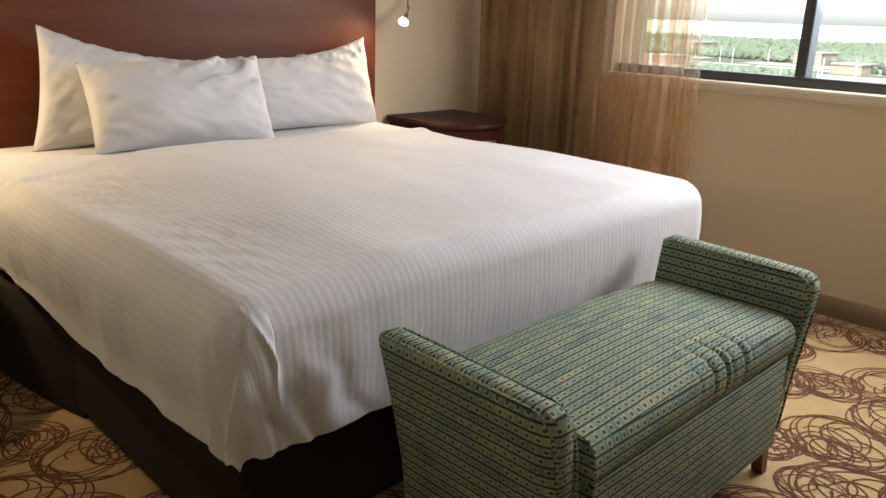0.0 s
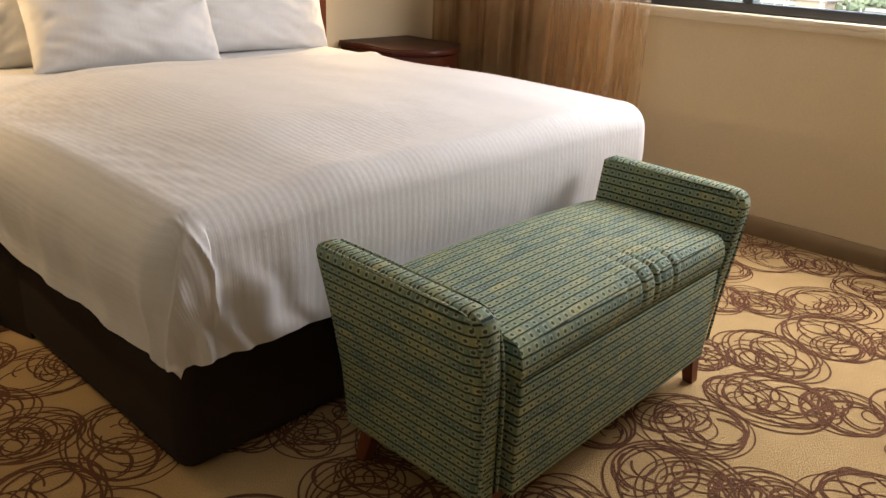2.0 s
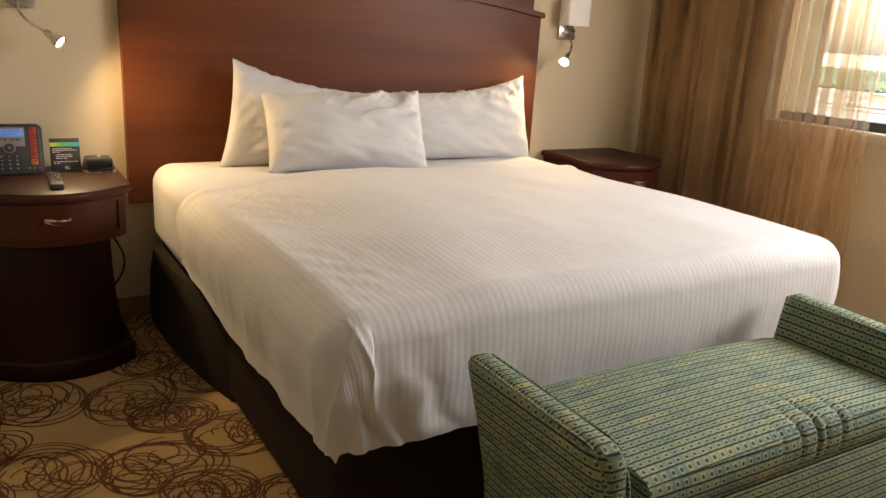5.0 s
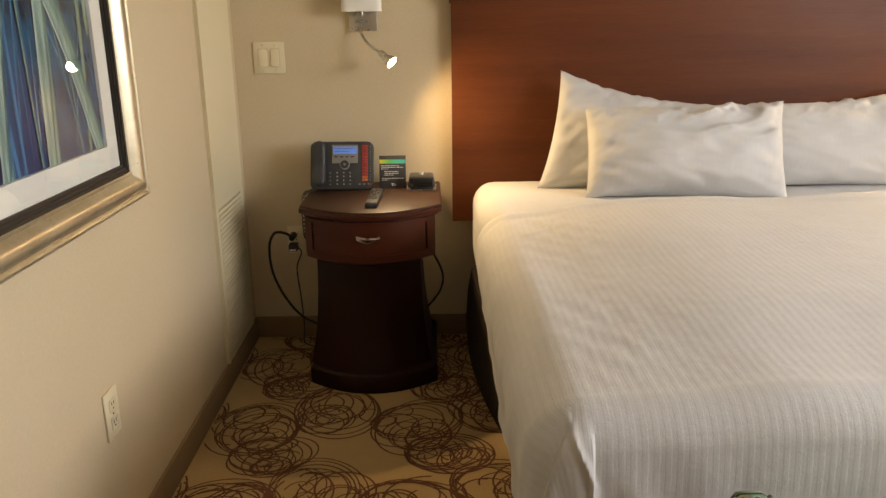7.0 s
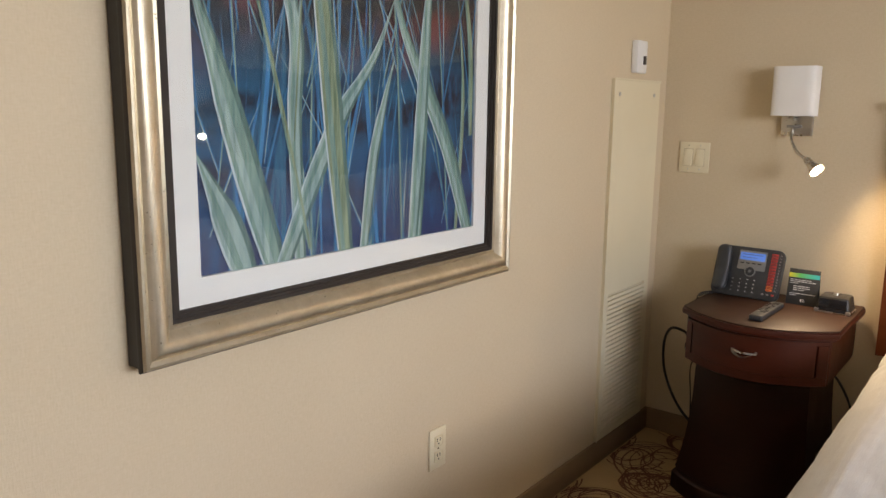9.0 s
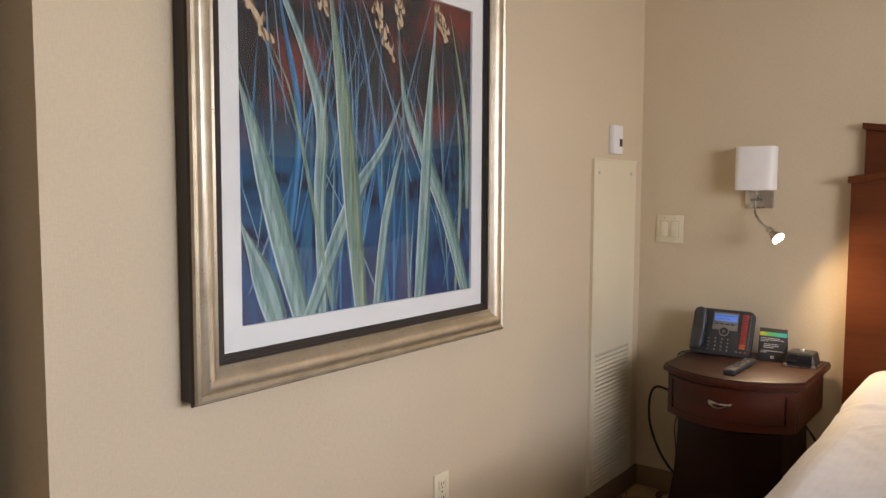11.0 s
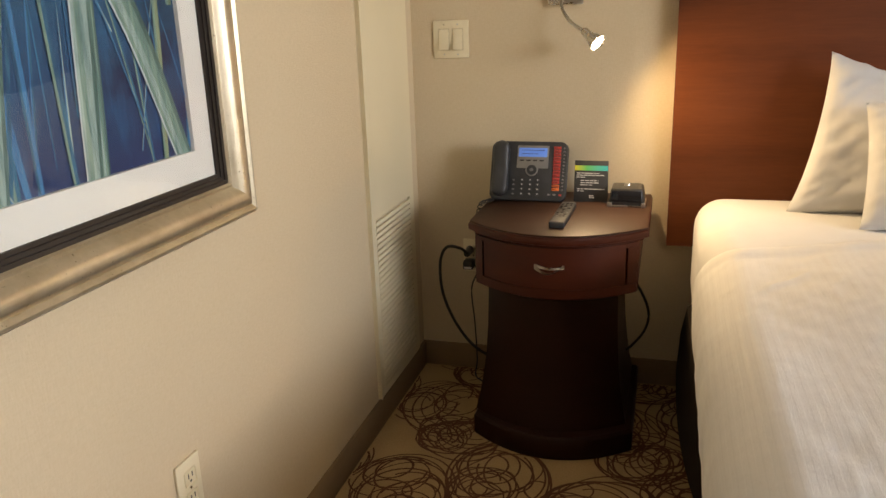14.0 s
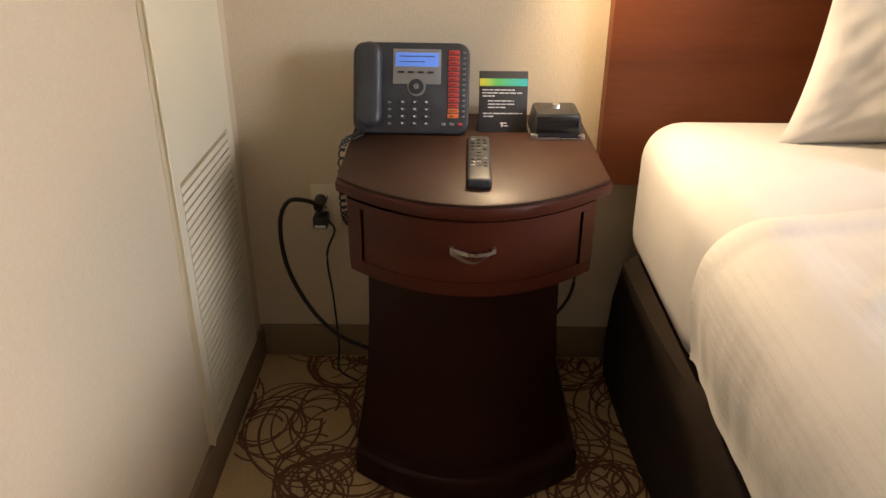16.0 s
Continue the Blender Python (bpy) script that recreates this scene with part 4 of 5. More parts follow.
def reeds():
    bm = bmesh.new()
    w, h = IY1 - IY0, IZ1 - IZ0
    vs = [bm.verts.new((0.0222, y, z)) for y, z in ((IY0, IZ0), (IY1, IZ0), (IY1, IZ1), (IY0, IZ1))]
    bm.faces.new(vs)
    layer = [0.02225]
    rnd = random.Random(7)

    def inside(u, v):
        return IY0 + w * min(1, max(0, u)), IZ0 + h * min(1, max(0, v))

    def blade(pts, wide, slots, tip=0.08):
        """A tapering leaf along the points, in two tones split by its midrib."""
        if pts[0][1] < 0.12 and wide > 0.012:
            pts = [(pts[0][0], -0.02)] + pts[1:]
        line = smooth_line([(u, v, 0) for u, v in pts], 10)
        broad = wide > 0.02
        cuts = (-1, -0.62, 0.05, 0.55, 0.84, 1) if broad else (-1, 0.15, 1)
        tones = (9, slots[0], slots[1], slots[0], 8) if broad else slots
        layer[0] += 0.00003
        x = layer[0]
        rows = []
        for i, p in enumerate(line):
            a, b = line[max(0, i - 1)], line[min(len(line) - 1, i + 1)]
            t = Vector(((b - a).x * w, (b - a).y * h, 0)).normalized()
            k = i / (len(line) - 1)
            ww = wide * (0.75 + 0.25 * math.sin(math.pi * min(1, k * 1.6))) * max(tip * 0.2, min(1, (1 - k) * 2.2)) / 2
            row = []
            for s in cuts:
                y, z = inside(p.x - t.y * ww * s / w, p.y + t.x * ww * s / h)
                row.append(bm.verts.new((x, y, z)))
            rows.append(row)
        for a, b in zip(rows, rows[1:]):
            for c in range(len(tones)):
                f = bm.faces.new((a[c], a[c + 1], b[c + 1], b[c]))
                f.material_index = tones[c]

    for n in range(24):
        u = rnd.uniform(0.02, 0.98)
        lean = rnd.gauss(0, 0.16)
        top = rnd.uniform(0.55, 1.05)
        slots = rnd.choice(((4, 4), (4, 5), (5, 4), (5, 5), (4, 2)))
        blade([(u, 0.0), (u + lean * 0.4, top * 0.5), (u + lean, top)], rnd.uniform(0.006, 0.018), slots)
    for n in range(64):
        u, v, lean = rnd.uniform(-0.05, 1.05), rnd.uniform(-0.05, 0.55), rnd.gauss(0, 0.16)
        tall = rnd.uniform(0.3, 0.75)
        blade([(u, v), (u + lean * 0.45, v + tall * 0.5), (u + lean, v + tall)], rnd.uniform(0.0025, 0.007), rnd.choice(((1, 5), (5, 5), (5, 4), (4, 5), (5, 1), (2, 5))))
    blade([(0.42, 0.0), (0.39, 0.30), (0.36, 0.62), (0.36, 1.0)], 0.020, (5, 4))
    blade([(0.16, 0.2), (0.20, 0.55), (0.155, 0.80), (0.11, 1.0)], 0.020, (5, 4))
    blade([(0.73, 0.0), (0.76, 0.45), (0.79, 1.0)], 0.022, (2, 1))
    blade([(0.66, 0.02), (0.64, 0.5), (0.60, 0.98)], 0.014, (4, 2))
    blade([(0.90, 0.05), (0.93, 0.4), (0.90, 0.72)], 0.016, (3, 2))
    blade([(0.97, 0.3), (0.955, 0.62), (0.86, 1.0)], 0.020, (3, 2))
    blade([(0.285, 0.10), (0.275, 0.35), (0.285, 0.55), (0.235, 0.72), (0.13, 0.92), (0.07, 1.0)], 0.041, (1, 2))
    blade([(0.215, 0.0), (0.14, 0.22), (0.055, 0.50), (0.0, 0.66)], 0.070, (2, 1))
    blade([(0.13, 0.0), (0.07, 0.14), (0.0, 0.29)], 0.070, (1, 2))
    blade([(0.22, 0.0), (0.34, 0.22), (0.43, 0.37), (0.55, 0.52), (0.63, 0.68)], 0.049, (1, 2))
    blade([(0.44, 0.0), (0.405, 0.30), (0.375, 0.58), (0.34, 0.80), (0.31, 1.0)], 0.062, (3, 2))
    blade([(0.50, 0.02), (0.54, 0.24), (0.585, 0.40), (0.63, 0.53)], 0.035, (1, 2))
    blade([(0.97, 0.02), (0.86, 0.26), (0.755, 0.44), (0.65, 0.62), (0.60, 0.84)], 0.054, (2, 1))
    blade([(0.70, 0.08), (0.735, 0.35), (0.765, 0.70), (0.80, 0.98)], 0.046, (1, 2))
    blade([(0.315, 0.03), (0.25, 0.32), (0.175, 0.62), (0.10, 0.76)], 0.012, (3, 2))
    blade([(0.27, 0.3), (0.30, 0.62), (0.335, 0.84)], 0.009, (3, 1))
    for (u, v), (du, dv), n in (((0.105, 0.745), (-0.105, 0.14), 24), ((0.30, 0.855), (-0.04, 0.15), 22), ((0.565, 0.775), (-0.07, 0.15), 22), ((0.62, 0.86), (-0.03, 0.15), 20), ((0.86, 0.86), (-0.07, 0.11), 18)):
        for k in range(n):
            t = k / n
            a, b = u + du * t + rnd.gauss(0, 0.010), v + dv * t + rnd.gauss(0, 0.006)
            blade([(a, b), (a + du * 0.09 + rnd.gauss(0, 0.010), b + dv * 0.08 + 0.016)], 0.014, rnd.choice(((6, 7), (6, 6), (7, 6))), 0.5)
    return bm


part("print", reeds(), INKS, picture, "painted reeds in blue, teal and green")
pglass = part("glass", box(0.0320, 0.0340, PY0 + 0.093, PY1 - 0.093, PZ0 + 0.093, PZ1 - 0.093), PICTURE_GLASS, picture)
pglass.visible_shadow = False

# ---- access panel, thermostat, switch, outlets ----
# tan that stands for shade in the louvre gaps and round the rockers
GAP = surface("tan_gap_shade", (0.58, 0.50, 0.33), (0.62, 0.54, 0.36), 0.6)
panel = thing("vent_panel", (0.0, -0.30, 0.10), "cream metal access panel with louvred lower grille", "vent panel")
for a in ((0.001, 0.012, -0.503, -0.464, 0.10, 1.502), (0.001, 0.012, -0.130, -0.088, 0.10, 1.502), (0.001, 0.012, -0.4638, -0.1302, 0.690, 1.502), (0.001, 0.012, -0.4638, -0.1302, 0.10, 0.128)):
    part("panel_sheet", box(*a), CREAM_METAL, panel)
part("panel_lip", box(0.0125, 0.016, -0.506, -0.497, 0.10, 1.505, 0.001), CREAM_METAL, panel)
part("panel_lip", box(0.0125, 0.016, -0.496, -0.088, 1.497, 1.505, 0.001), CREAM_METAL, panel)
part("duct_back", box(0.0006, 0.0022, -0.4636, -0.1304, 0.1285, 0.6898), GAP, panel, "tan backing sheet, coloured as the shade between the louvres")
slat = box(0.0024, 0.013, -0.462, -0.132, -0.0084, 0.0062, 0.001)
for v in slat.verts:
    v.co.z -= (0.013 - v.co.x) * 0.22
slat_mesh = mesh_of("louvre", slat, CREAM_METAL)
for k in range(30):
    ob = new("louvre", slat_mesh)
    ob.parent = panel
    ob.matrix_parent_inverse = world_of(panel).inverted()
    ob.location = (0, 0, 0.140 + k * 0.0184)
for y in (-0.455, -0.145):
    part("screw", rod((0.0125, y, 1.447), (0.0155, y, 1.447), 0.008, 0.006, 12), NICKEL, panel)

stat = thing("thermostat", (0.0, -0.31, 1.53), "small white wall thermostat with dark display", "thermostat")
part("body", box(0.001, 0.027, -0.350, -0.262, 1.528, 1.648, 0.005), WHITE_PLASTIC, stat)
part("display", box(0.0272, 0.0285, -0.300, -0.272, 1.560, 1.592, 0.0005), BLACK, stat, "small dark display")


def cover_plate(name, label, category, x0, x1, z0, z1):
    """A wall plate built on the north wall; turned for other walls."""
    ob = thing(name, ((x0 + x1) / 2, 0, z0), label, category)
    part("cover", box(x0, x1, -0.0065, -0.0005, z0, z1, 0.0025), IVORY, ob)
    return ob


switch = cover_plate("light_switch", "ivory double rocker light switch on the wall", "light switch", 0.079, 0.203, 1.142, 1.265)
for xm in (0.117, 0.165):
    # thin tan plate draws the rocker's shadow line on the cover
    part("rocker_gap_shade", box(xm - 0.0195, xm + 0.0195, -0.0069, -0.0066, 1.1675, 1.2395), GAP, switch)
    rock = box(xm - 0.017, xm + 0.017, -0.0115, -0.0070, 1.170, 1.237, 0.002)
    for v in rock.verts:
        v.co.y += 0.004 * (v.co.z - 1.2035) / 0.033
    part("rocker", rock, IVORY, switch)
    for z in (1.155, 1.252):
        part("screw", rod((xm, -0.0066, z), (xm, -0.0078, z), 0.003, 0.0025, 10), NICKEL, switch)


def outlet(name, label, turn):
    ob = cover_plate(name, label, "power outlet", -0.037, 0.037, 0.0, 0.122)
    for zc in (0.038, 0.084):
        face = part("socket", box(-0.017, 0.017, -0.0085, -0.0067, zc - 0.016, zc + 0.016, 0.003), IVORY, ob)
        for dx in (-0.006, 0.006):
            part("slot", box(dx - 0.0012, dx + 0.0012, -0.0092, -0.0086, zc - 0.001, zc + 0.009), BLACK, face)
        part("slot", rod((0, -0.0086, zc - 0.008), (0, -0.0092, zc - 0.008), 0.0025, n=10), BLACK, face)
    part("screw", rod((0, -0.0066, 0.061), (0, -0.0078, 0.061), 0.003, 0.0025, 10), NICKEL, ob)
    ob.matrix_basis = turn
    return ob


outlet("power_outlet", "ivory duplex outlet low on the papered wall", pose(0.0, -1.501, 0.369, 0, 0, 90))
outlet("power_outlet", "ivory outlet beside the nightstand with plugs in it", pose(0.203, 0.0, 0.385))

# ---- things on the nightstand ----
TABLE = 0.695
INK_WHITE = surface("white_print", (0.62, 0.62, 0.62), (0.70, 0.70, 0.70), 0.6)
RED_KEY = surface("red_key_label", (0.40, 0.040, 0.032), (0.48, 0.052, 0.042), 0.5)
ORANGE_KEY = surface("orange_key_label", (0.62, 0.13, 0.03), (0.70, 0.18, 0.04), 0.5)
SCREEN = glowing("lit_phone_display", (0.10, 0.22, 0.62), 0.07)
phone = thing("desk_phone", (0.43, -0.16, TABLE), "dark grey desk telephone with lit display and red keys", "telephone")
PW, PH = 0.252, 0.195
PHONE = pose(0.302, -0.182, TABLE + 0.004, 70, 0, -2)


def on_phone(bm):
    """From the phone's own face: x across, y up the face, z out of it."""
    return moved(bm, PHONE)


def pbox(u0, u1, v0, v1, z0, z1, bevel=0.001, segs=2):
    return on_phone(box(PW * u0, PW * u1, PH * (1 - v1), PH * (1 - v0), z0, z1, bevel, segs=segs))


def rounded(x0, x1, y0, y1, r, n=6):
    pts = []
    for cx, cy, a0 in ((x1 - r, y1 - r, 0), (x0 + r, y1 - r, 90), (x0 + r, y0 + r, 180), (x1 - r, y0 + r, 270)):
        pts += [(cx + r * math.cos(radians(a0 + 90 * k / n)), cy + r * math.sin(radians(a0 + 90 * k / n))) for k in range(n + 1)]
    return pts


part("body", on_phone(loft([[(x, y, z) for x, y in rounded(e, PW - e, e, PH - e, 0.026 - e)] for z, e in ((-0.030, 0.006), (-0.026, 0.001), (-0.018, 0.0), (-0.006, 0.0), (-0.0015, 0.002), (0.0, 0.006))])), CHARCOAL, phone)
part("stand", box(0.34, 0.52, -0.128, -0.062, TABLE, TABLE + 0.075, 0.008), CHARCOAL, phone)
bez = pbox(0.345, 0.755, 0.075, 0.455, 0.0002, 0.0022, 0.001)
part("bezel", bez, GREY_TRIM, phone, "silver grey bezel")
part("bezel", on_phone(rod((PW * 0.545, PH * 0.52, 0.0002), (PW * 0.545, PH * 0.52, 0.0021), 0.021, 0.020, 24)), GREY_TRIM, phone)
screen = part("screen", pbox(0.365, 0.735, 0.115, 0.265, 0.0024, 0.0032, 0.0004), SCREEN, phone, "lit blue display")
part("text_bar", pbox(0.40, 0.70, 0.15, 0.160, 0.0033, 0.0036, 0), CHARCOAL, screen)
part("text_bar", pbox(0.40, 0.62, 0.21, 0.218, 0.0033, 0.0036, 0), CHARCOAL, screen)
for k in range(4):
    part("soft_key", pbox(0.385 + 0.085 * k, 0.44 + 0.085 * k, 0.315, 0.337, 0.0023, 0.0045, 0.0008), BLACK, phone)
pad = part("navigation_pad", on_phone(rod((PW * 0.545, PH * 0.52, 0.0022), (PW * 0.545, PH * 0.52, 0.0050), 0.0165, 0.0155, 24)), CHARCOAL, phone)
part("centre_key", on_phone(rod((PW * 0.545, PH * 0.52, 0.0051), (PW * 0.545, PH * 0.52, 0.0064), 0.006, 0.0055, 16)), KEY_GREY, pad)
for r in range(4):
    for c, u in enumerate((0.43, 0.535, 0.635)):
        v = 0.655 + 0.078 * r
        key = part("number_key", pbox(u - 0.022, u + 0.022, v - 0.018, v + 0.022, 0.0002, 0.0036, 0.0012), CHARCOAL, phone)
        part("key_mark", pbox(u - 0.009, u + 0.009, v - 0.012, v + 0.004, 0.0037, 0.0040, 0), INK_WHITE, key)
    part("side_key", pbox(0.318 - 0.014, 0.318 + 0.014, 0.645 + 0.078 * r, 0.668 + 0.078 * r, 0.0002, 0.0030, 0.0008), KEY_GREY, phone)
for k in range(13):
    v = 0.085 + 0.0575 * k
    dial = part("speed_dial_key", pbox(0.818, 0.912, v, v + 0.044, 0.0002, 0.0022, 0.0008), ORANGE_KEY if k > 10 else RED_KEY, phone, "orange labelled key" if k > 10 else "red labelled key")
    part("key_mark", pbox(0.830, 0.868 + 0.010 * (k % 4), v + 0.017, v + 0.027, 0.0023, 0.0025, 0), BLACK, dial)
    part("line_key", pbox(0.940, 0.965, v + 0.015, v + 0.036, 0.0002, 0.0028, 0.0008), KEY_GREY, phone)
for u, m in ((0.785, KEY_GREY), (0.855, KEY_GREY), (0.93, RED_KEY)):
    part("function_key", pbox(u - 0.018, u + 0.018, 0.872, 0.902, 0.0002, 0.0030, 0.001), m, phone)
rings = []
for k in range(25):
    t = k / 24
    end = max(0.03, 1 - abs(2 * t - 1) ** 7) ** 0.5
    wide = (0.0305 - 0.005 * math.sin(math.pi * t)) * end
    lift = 0.034 - 0.008 * math.sin(math.pi * t) ** 2
    thick = (0.013 + 0.006 * abs(math.cos(math.pi * t))) * end
    rings.append([PHONE @ Vector((PW * 0.155 + wide * math.copysign(abs(math.cos(a)) ** 0.7, math.cos(a)), PH * (0.05 + 0.93 * t), lift - 0.010 + thick * math.copysign(abs(math.sin(a)) ** 0.7, math.sin(a)))) for a in [2 * math.pi * i / 18 for i in range(18)]])
part("handset", loft(rings), CHARCOAL, phone, "dark handset on its cradle")
coil = []
path = smooth_line([(0.335, -0.190, 0.705), (0.312, -0.215, 0.703), (0.288, -0.25, 0.69), (0.283, -0.26, 0.60), (0.286, -0.255, 0.53), (0.300, -0.245, 0.515), (0.305, -0.215, 0.56), (0.300, -0.13, 0.66)], 26)
for k, p in enumerate(path):
    a = k * 1.15
    r = 0.0065 if 14 < k < len(path) - 8 else 0.002
    coil.append(p + Vector((r * math.cos(a), r * math.sin(a) * 0.8, r * math.sin(a) * 0.6)))
part("coiled_cord", tube(coil, 0.0021, 6), RUBBER, phone)

card = thing("notice_card", (0.63, -0.15, TABLE), "dark folded notice card with a yellow to teal stripe", "card")
CARD = pose(0.577, -0.158, TABLE, 78, 0, 0)
CARD_GREY = surface("dark_grey_card", (0.022, 0.023, 0.024), (0.032, 0.033, 0.034), 0.6, scale=30, fine=500, bump=0.03)


def stripe_material():
    m, nodes, links, bsdf = tree_of("yellow_to_teal_stripe")
    tc = nodes.new("ShaderNodeTexCoord")
    sep = nodes.new("ShaderNodeSeparateXYZ")
    links.new(tc.outputs["Object"], sep.inputs[0])
    ramp = nodes.new("ShaderNodeValToRGB")
    ramp.color_ramp.elements[0].color, ramp.color_ramp.elements[1].color = (0.62, 0.58, 0.04, 1), (0.03, 0.42, 0.46, 1)
    mid = ramp.color_ramp.elements.new(0.35)
    mid.color = (0.10, 0.46, 0.12, 1)
    links.new(ramped(nodes, links, sep.outputs[0], 0.58, 0.68), ramp.inputs[0])
    links.new(ramp.outputs[0], bsdf.inputs["Base Color"])
    bsdf.inputs["Roughness"].default_value = 0.5
    return m


part("front", moved(box(0, 0.106, 0.0, 0.132, -0.0016, 0.0, 0.0005), CARD), CARD_GREY, card)
part("rear_leaf", moved(box(0.001, 0.105, 0.0, 0.129, -0.0016, 0.0), pose(0.577, -0.110, TABLE, 99, 0, 0)), CARD_GREY, card)
part("stripe", moved(box(0.001, 0.105, 0.100, 0.116, 0.0001, 0.0005), CARD), stripe_material(), card, "yellow to teal stripe")
for x0, x1, y in ((0.007, 0.078, 0.0905), (0.007, 0.094, 0.084), (0.007, 0.034, 0.0775), (0.020, 0.076, 0.067), (0.020, 0.078, 0.060), (0.020, 0.058, 0.053), (0.010, 0.096, 0.040), (0.010, 0.032, 0.0335)):
    x = x0
    rw = random.Random(int(y * 1e4))
    while x < x1:
        e = min(x1, x + rw.uniform(0.006, 0.016))
        part("text_bar", moved(box(x, e, y, y + 0.0024, 0.0001, 0.0004), CARD), INK_WHITE, card)
        x = e + 0.0022
for a in ((0.048, 0.062, 0.019, 0.0215), (0.050, 0.0535, 0.012, 0.019), (0.0555, 0.065, 0.013, 0.0155)):
    part("mark", moved(box(*a, 0.0001, 0.0005), CARD), INK_WHITE, card, "small white emblem shape")

clock = thing("alarm_clock", (0.745, -0.15, TABLE), "small black alarm clock with silver corner feet", "clock")
rings = []
for z, e in ((0.0056, 0.0), (0.012, 0.0), (0.050, 0.007), (0.055, 0.010), (0.057, 0.018)):
    rings.append([(0.690 + e + dx * (0.110 - 2 * e), -0.208 + e * 0.9 + dy * (0.105 - 1.8 * e), TABLE + z) for dx, dy in ((0.06, 0), (0.94, 0), (1, 0.06), (1, 0.94), (0.94, 1), (0.06, 1), (0, 0.94), (0, 0.06))])
part("body", loft(rings), BLACK, clock)
GLOSS_BLACK = surface("gloss_black_panel", (0.006, 0.006, 0.008), (0.009, 0.009, 0.012), 0.08, scale=9, fine=90, bump=0.0)
face = box(0.700, 0.790, 0, 0.001, 0.0, 0.034, 0.0004)
part("dial_window", moved(face, pose(0, -0.2105, TABLE + 0.016, -13, 0, 0)), GLOSS_BLACK, clock, "glossy dark dial window")
part("base", box(0.687, 0.803, -0.211, -0.100, TABLE + 0.0005, TABLE + 0.0055, 0.002), NICKEL, clock)
for x0, x1 in ((0.686, 0.703), (0.787, 0.804)):
    foot = box(x0 + 0.001, x1 - 0.001, -0.2125, -0.200, TABLE, TABLE + 0.013, 0.002)
    part("foot", foot, NICKEL, clock, "silver corner foot")
part("button", rod((0.745, -0.155, TABLE + 0.0572), (0.745, -0.155, TABLE + 0.064), 0.011, 0.009, 20), NICKEL, clock, "silver snooze button")

remote = thing("remote_control", (0.57, -0.36, TABLE), "slim black remote control lying on the nightstand", "remote control")
REM = pose(0.571, -0.36, TABLE, 0, 0, -1.5)
part("body", moved(box(-0.0225, 0.0225, -0.135, 0.115, 0.0005, 0.021, 0.006, segs=3), REM), CHARCOAL, remote)
for r in range(9):
    for c in range(3):
        if r in (4, 5) and c != 1:
            continue
        x, y = -0.012 + 0.012 * c, 0.085 - 0.019 * r
        part("button", moved(box(x - 0.0042, x + 0.0042, y - 0.005, y + 0.005, 0.0205, 0.0228, 0.001), REM), KEY_GREY if (r + c) % 4 == 0 else BLACK, remote)

# plugs and power cords beside the nightstand
plug = thing("power_plug", (0.205, -0.03, 0.44), "black power plugs and cord in the wall outlet", "power cord")
part("plug_body", box(0.175, 0.212, -0.055, -0.0095, 0.405, 0.437, 0.005), BLACK, plug)
part("plug_label", box(0.180, 0.207, -0.0556, -0.0552, 0.409, 0.417), INK_WHITE, plug)
part("upper_plug", rod((0.192, -0.0095, 0.468), (0.192, -0.055, 0.465), 0.015, 0.012), BLACK, plug)
part("thick_cord", tube(smooth_line([(0.192, -0.052, 0.466), (0.175, -0.085, 0.495), (0.130, -0.10, 0.50), (0.105, -0.10, 0.44), (0.115, -0.11, 0.33), (0.165, -0.12, 0.22), (0.235, -0.12, 0.135), (0.335, -0.12, 0.085)]), 0.0055), RUBBER, plug)
part("thin_cord", tube(smooth_line([(0.212, -0.035, 0.42), (0.228, -0.05, 0.40), (0.205, -0.05, 0.33), (0.215, -0.05, 0.2), (0.222, -0.055, 0.06), (0.225, -0.09, 0.008), (0.28, -0.14, 0.006)]), 0.0028), RUBBER, plug)
cable = single("lamp_cable", tube(smooth_line([(0.742, -0.13, 0.47), (0.788, -0.12, 0.41), (0.826, -0.11, 0.32), (0.818, -0.11, 0.25), (0.775, -0.12, 0.19), (0.742, -0.13, 0.17)]), 0.0045), RUBBER, "black cable hanging behind the nightstand", "cable")

# ---- window drapery ----
def drape(y0, y1, x, folds, seed, depth):
    bm = bmesh.new()
    n, k = 260, 26
    rnd = random.Random(seed)
    steps = [rnd.uniform(0.6, 1.5) for _ in range(folds)]
    grid = []
    for i in range(n + 1):
        f = i / n
        a = f * folds
        c = int(min(a, folds - 1e-6))
        ph = sum(steps[:c]) + steps[c] * (a - c)
        ph *= 2 * math.pi / 1.05
        row = []
        for j in range(k + 1):
            g = j / k
            z = 0.03 + (H - 0.035) * g
            sway = 0.5 * noise.noise((f * 5, z * 0.8, seed))
            px = x + depth * math.sin(ph + sway) + depth * 0.35 * math.sin(2.3 * ph + 1 + z * 0.4) + 0.012 * noise.noise((f * 22, z * 1.4, seed + 2))
            py = y0 + (y1 - y0) * f + depth * 0.55 * math.cos(ph * 1.0 + 0.7) + 0.02 * noise.noise((f * 4, z * 0.7, seed + 5)) * (1 - g)
            row.append(bm.verts.new((px, py, z)))
        grid.append(row)
    for i in range(n):
        for j in range(k):
            bm.faces.new((grid[i][j], grid[i + 1][j], grid[i + 1][j + 1], grid[i][j + 1]))
    return bm


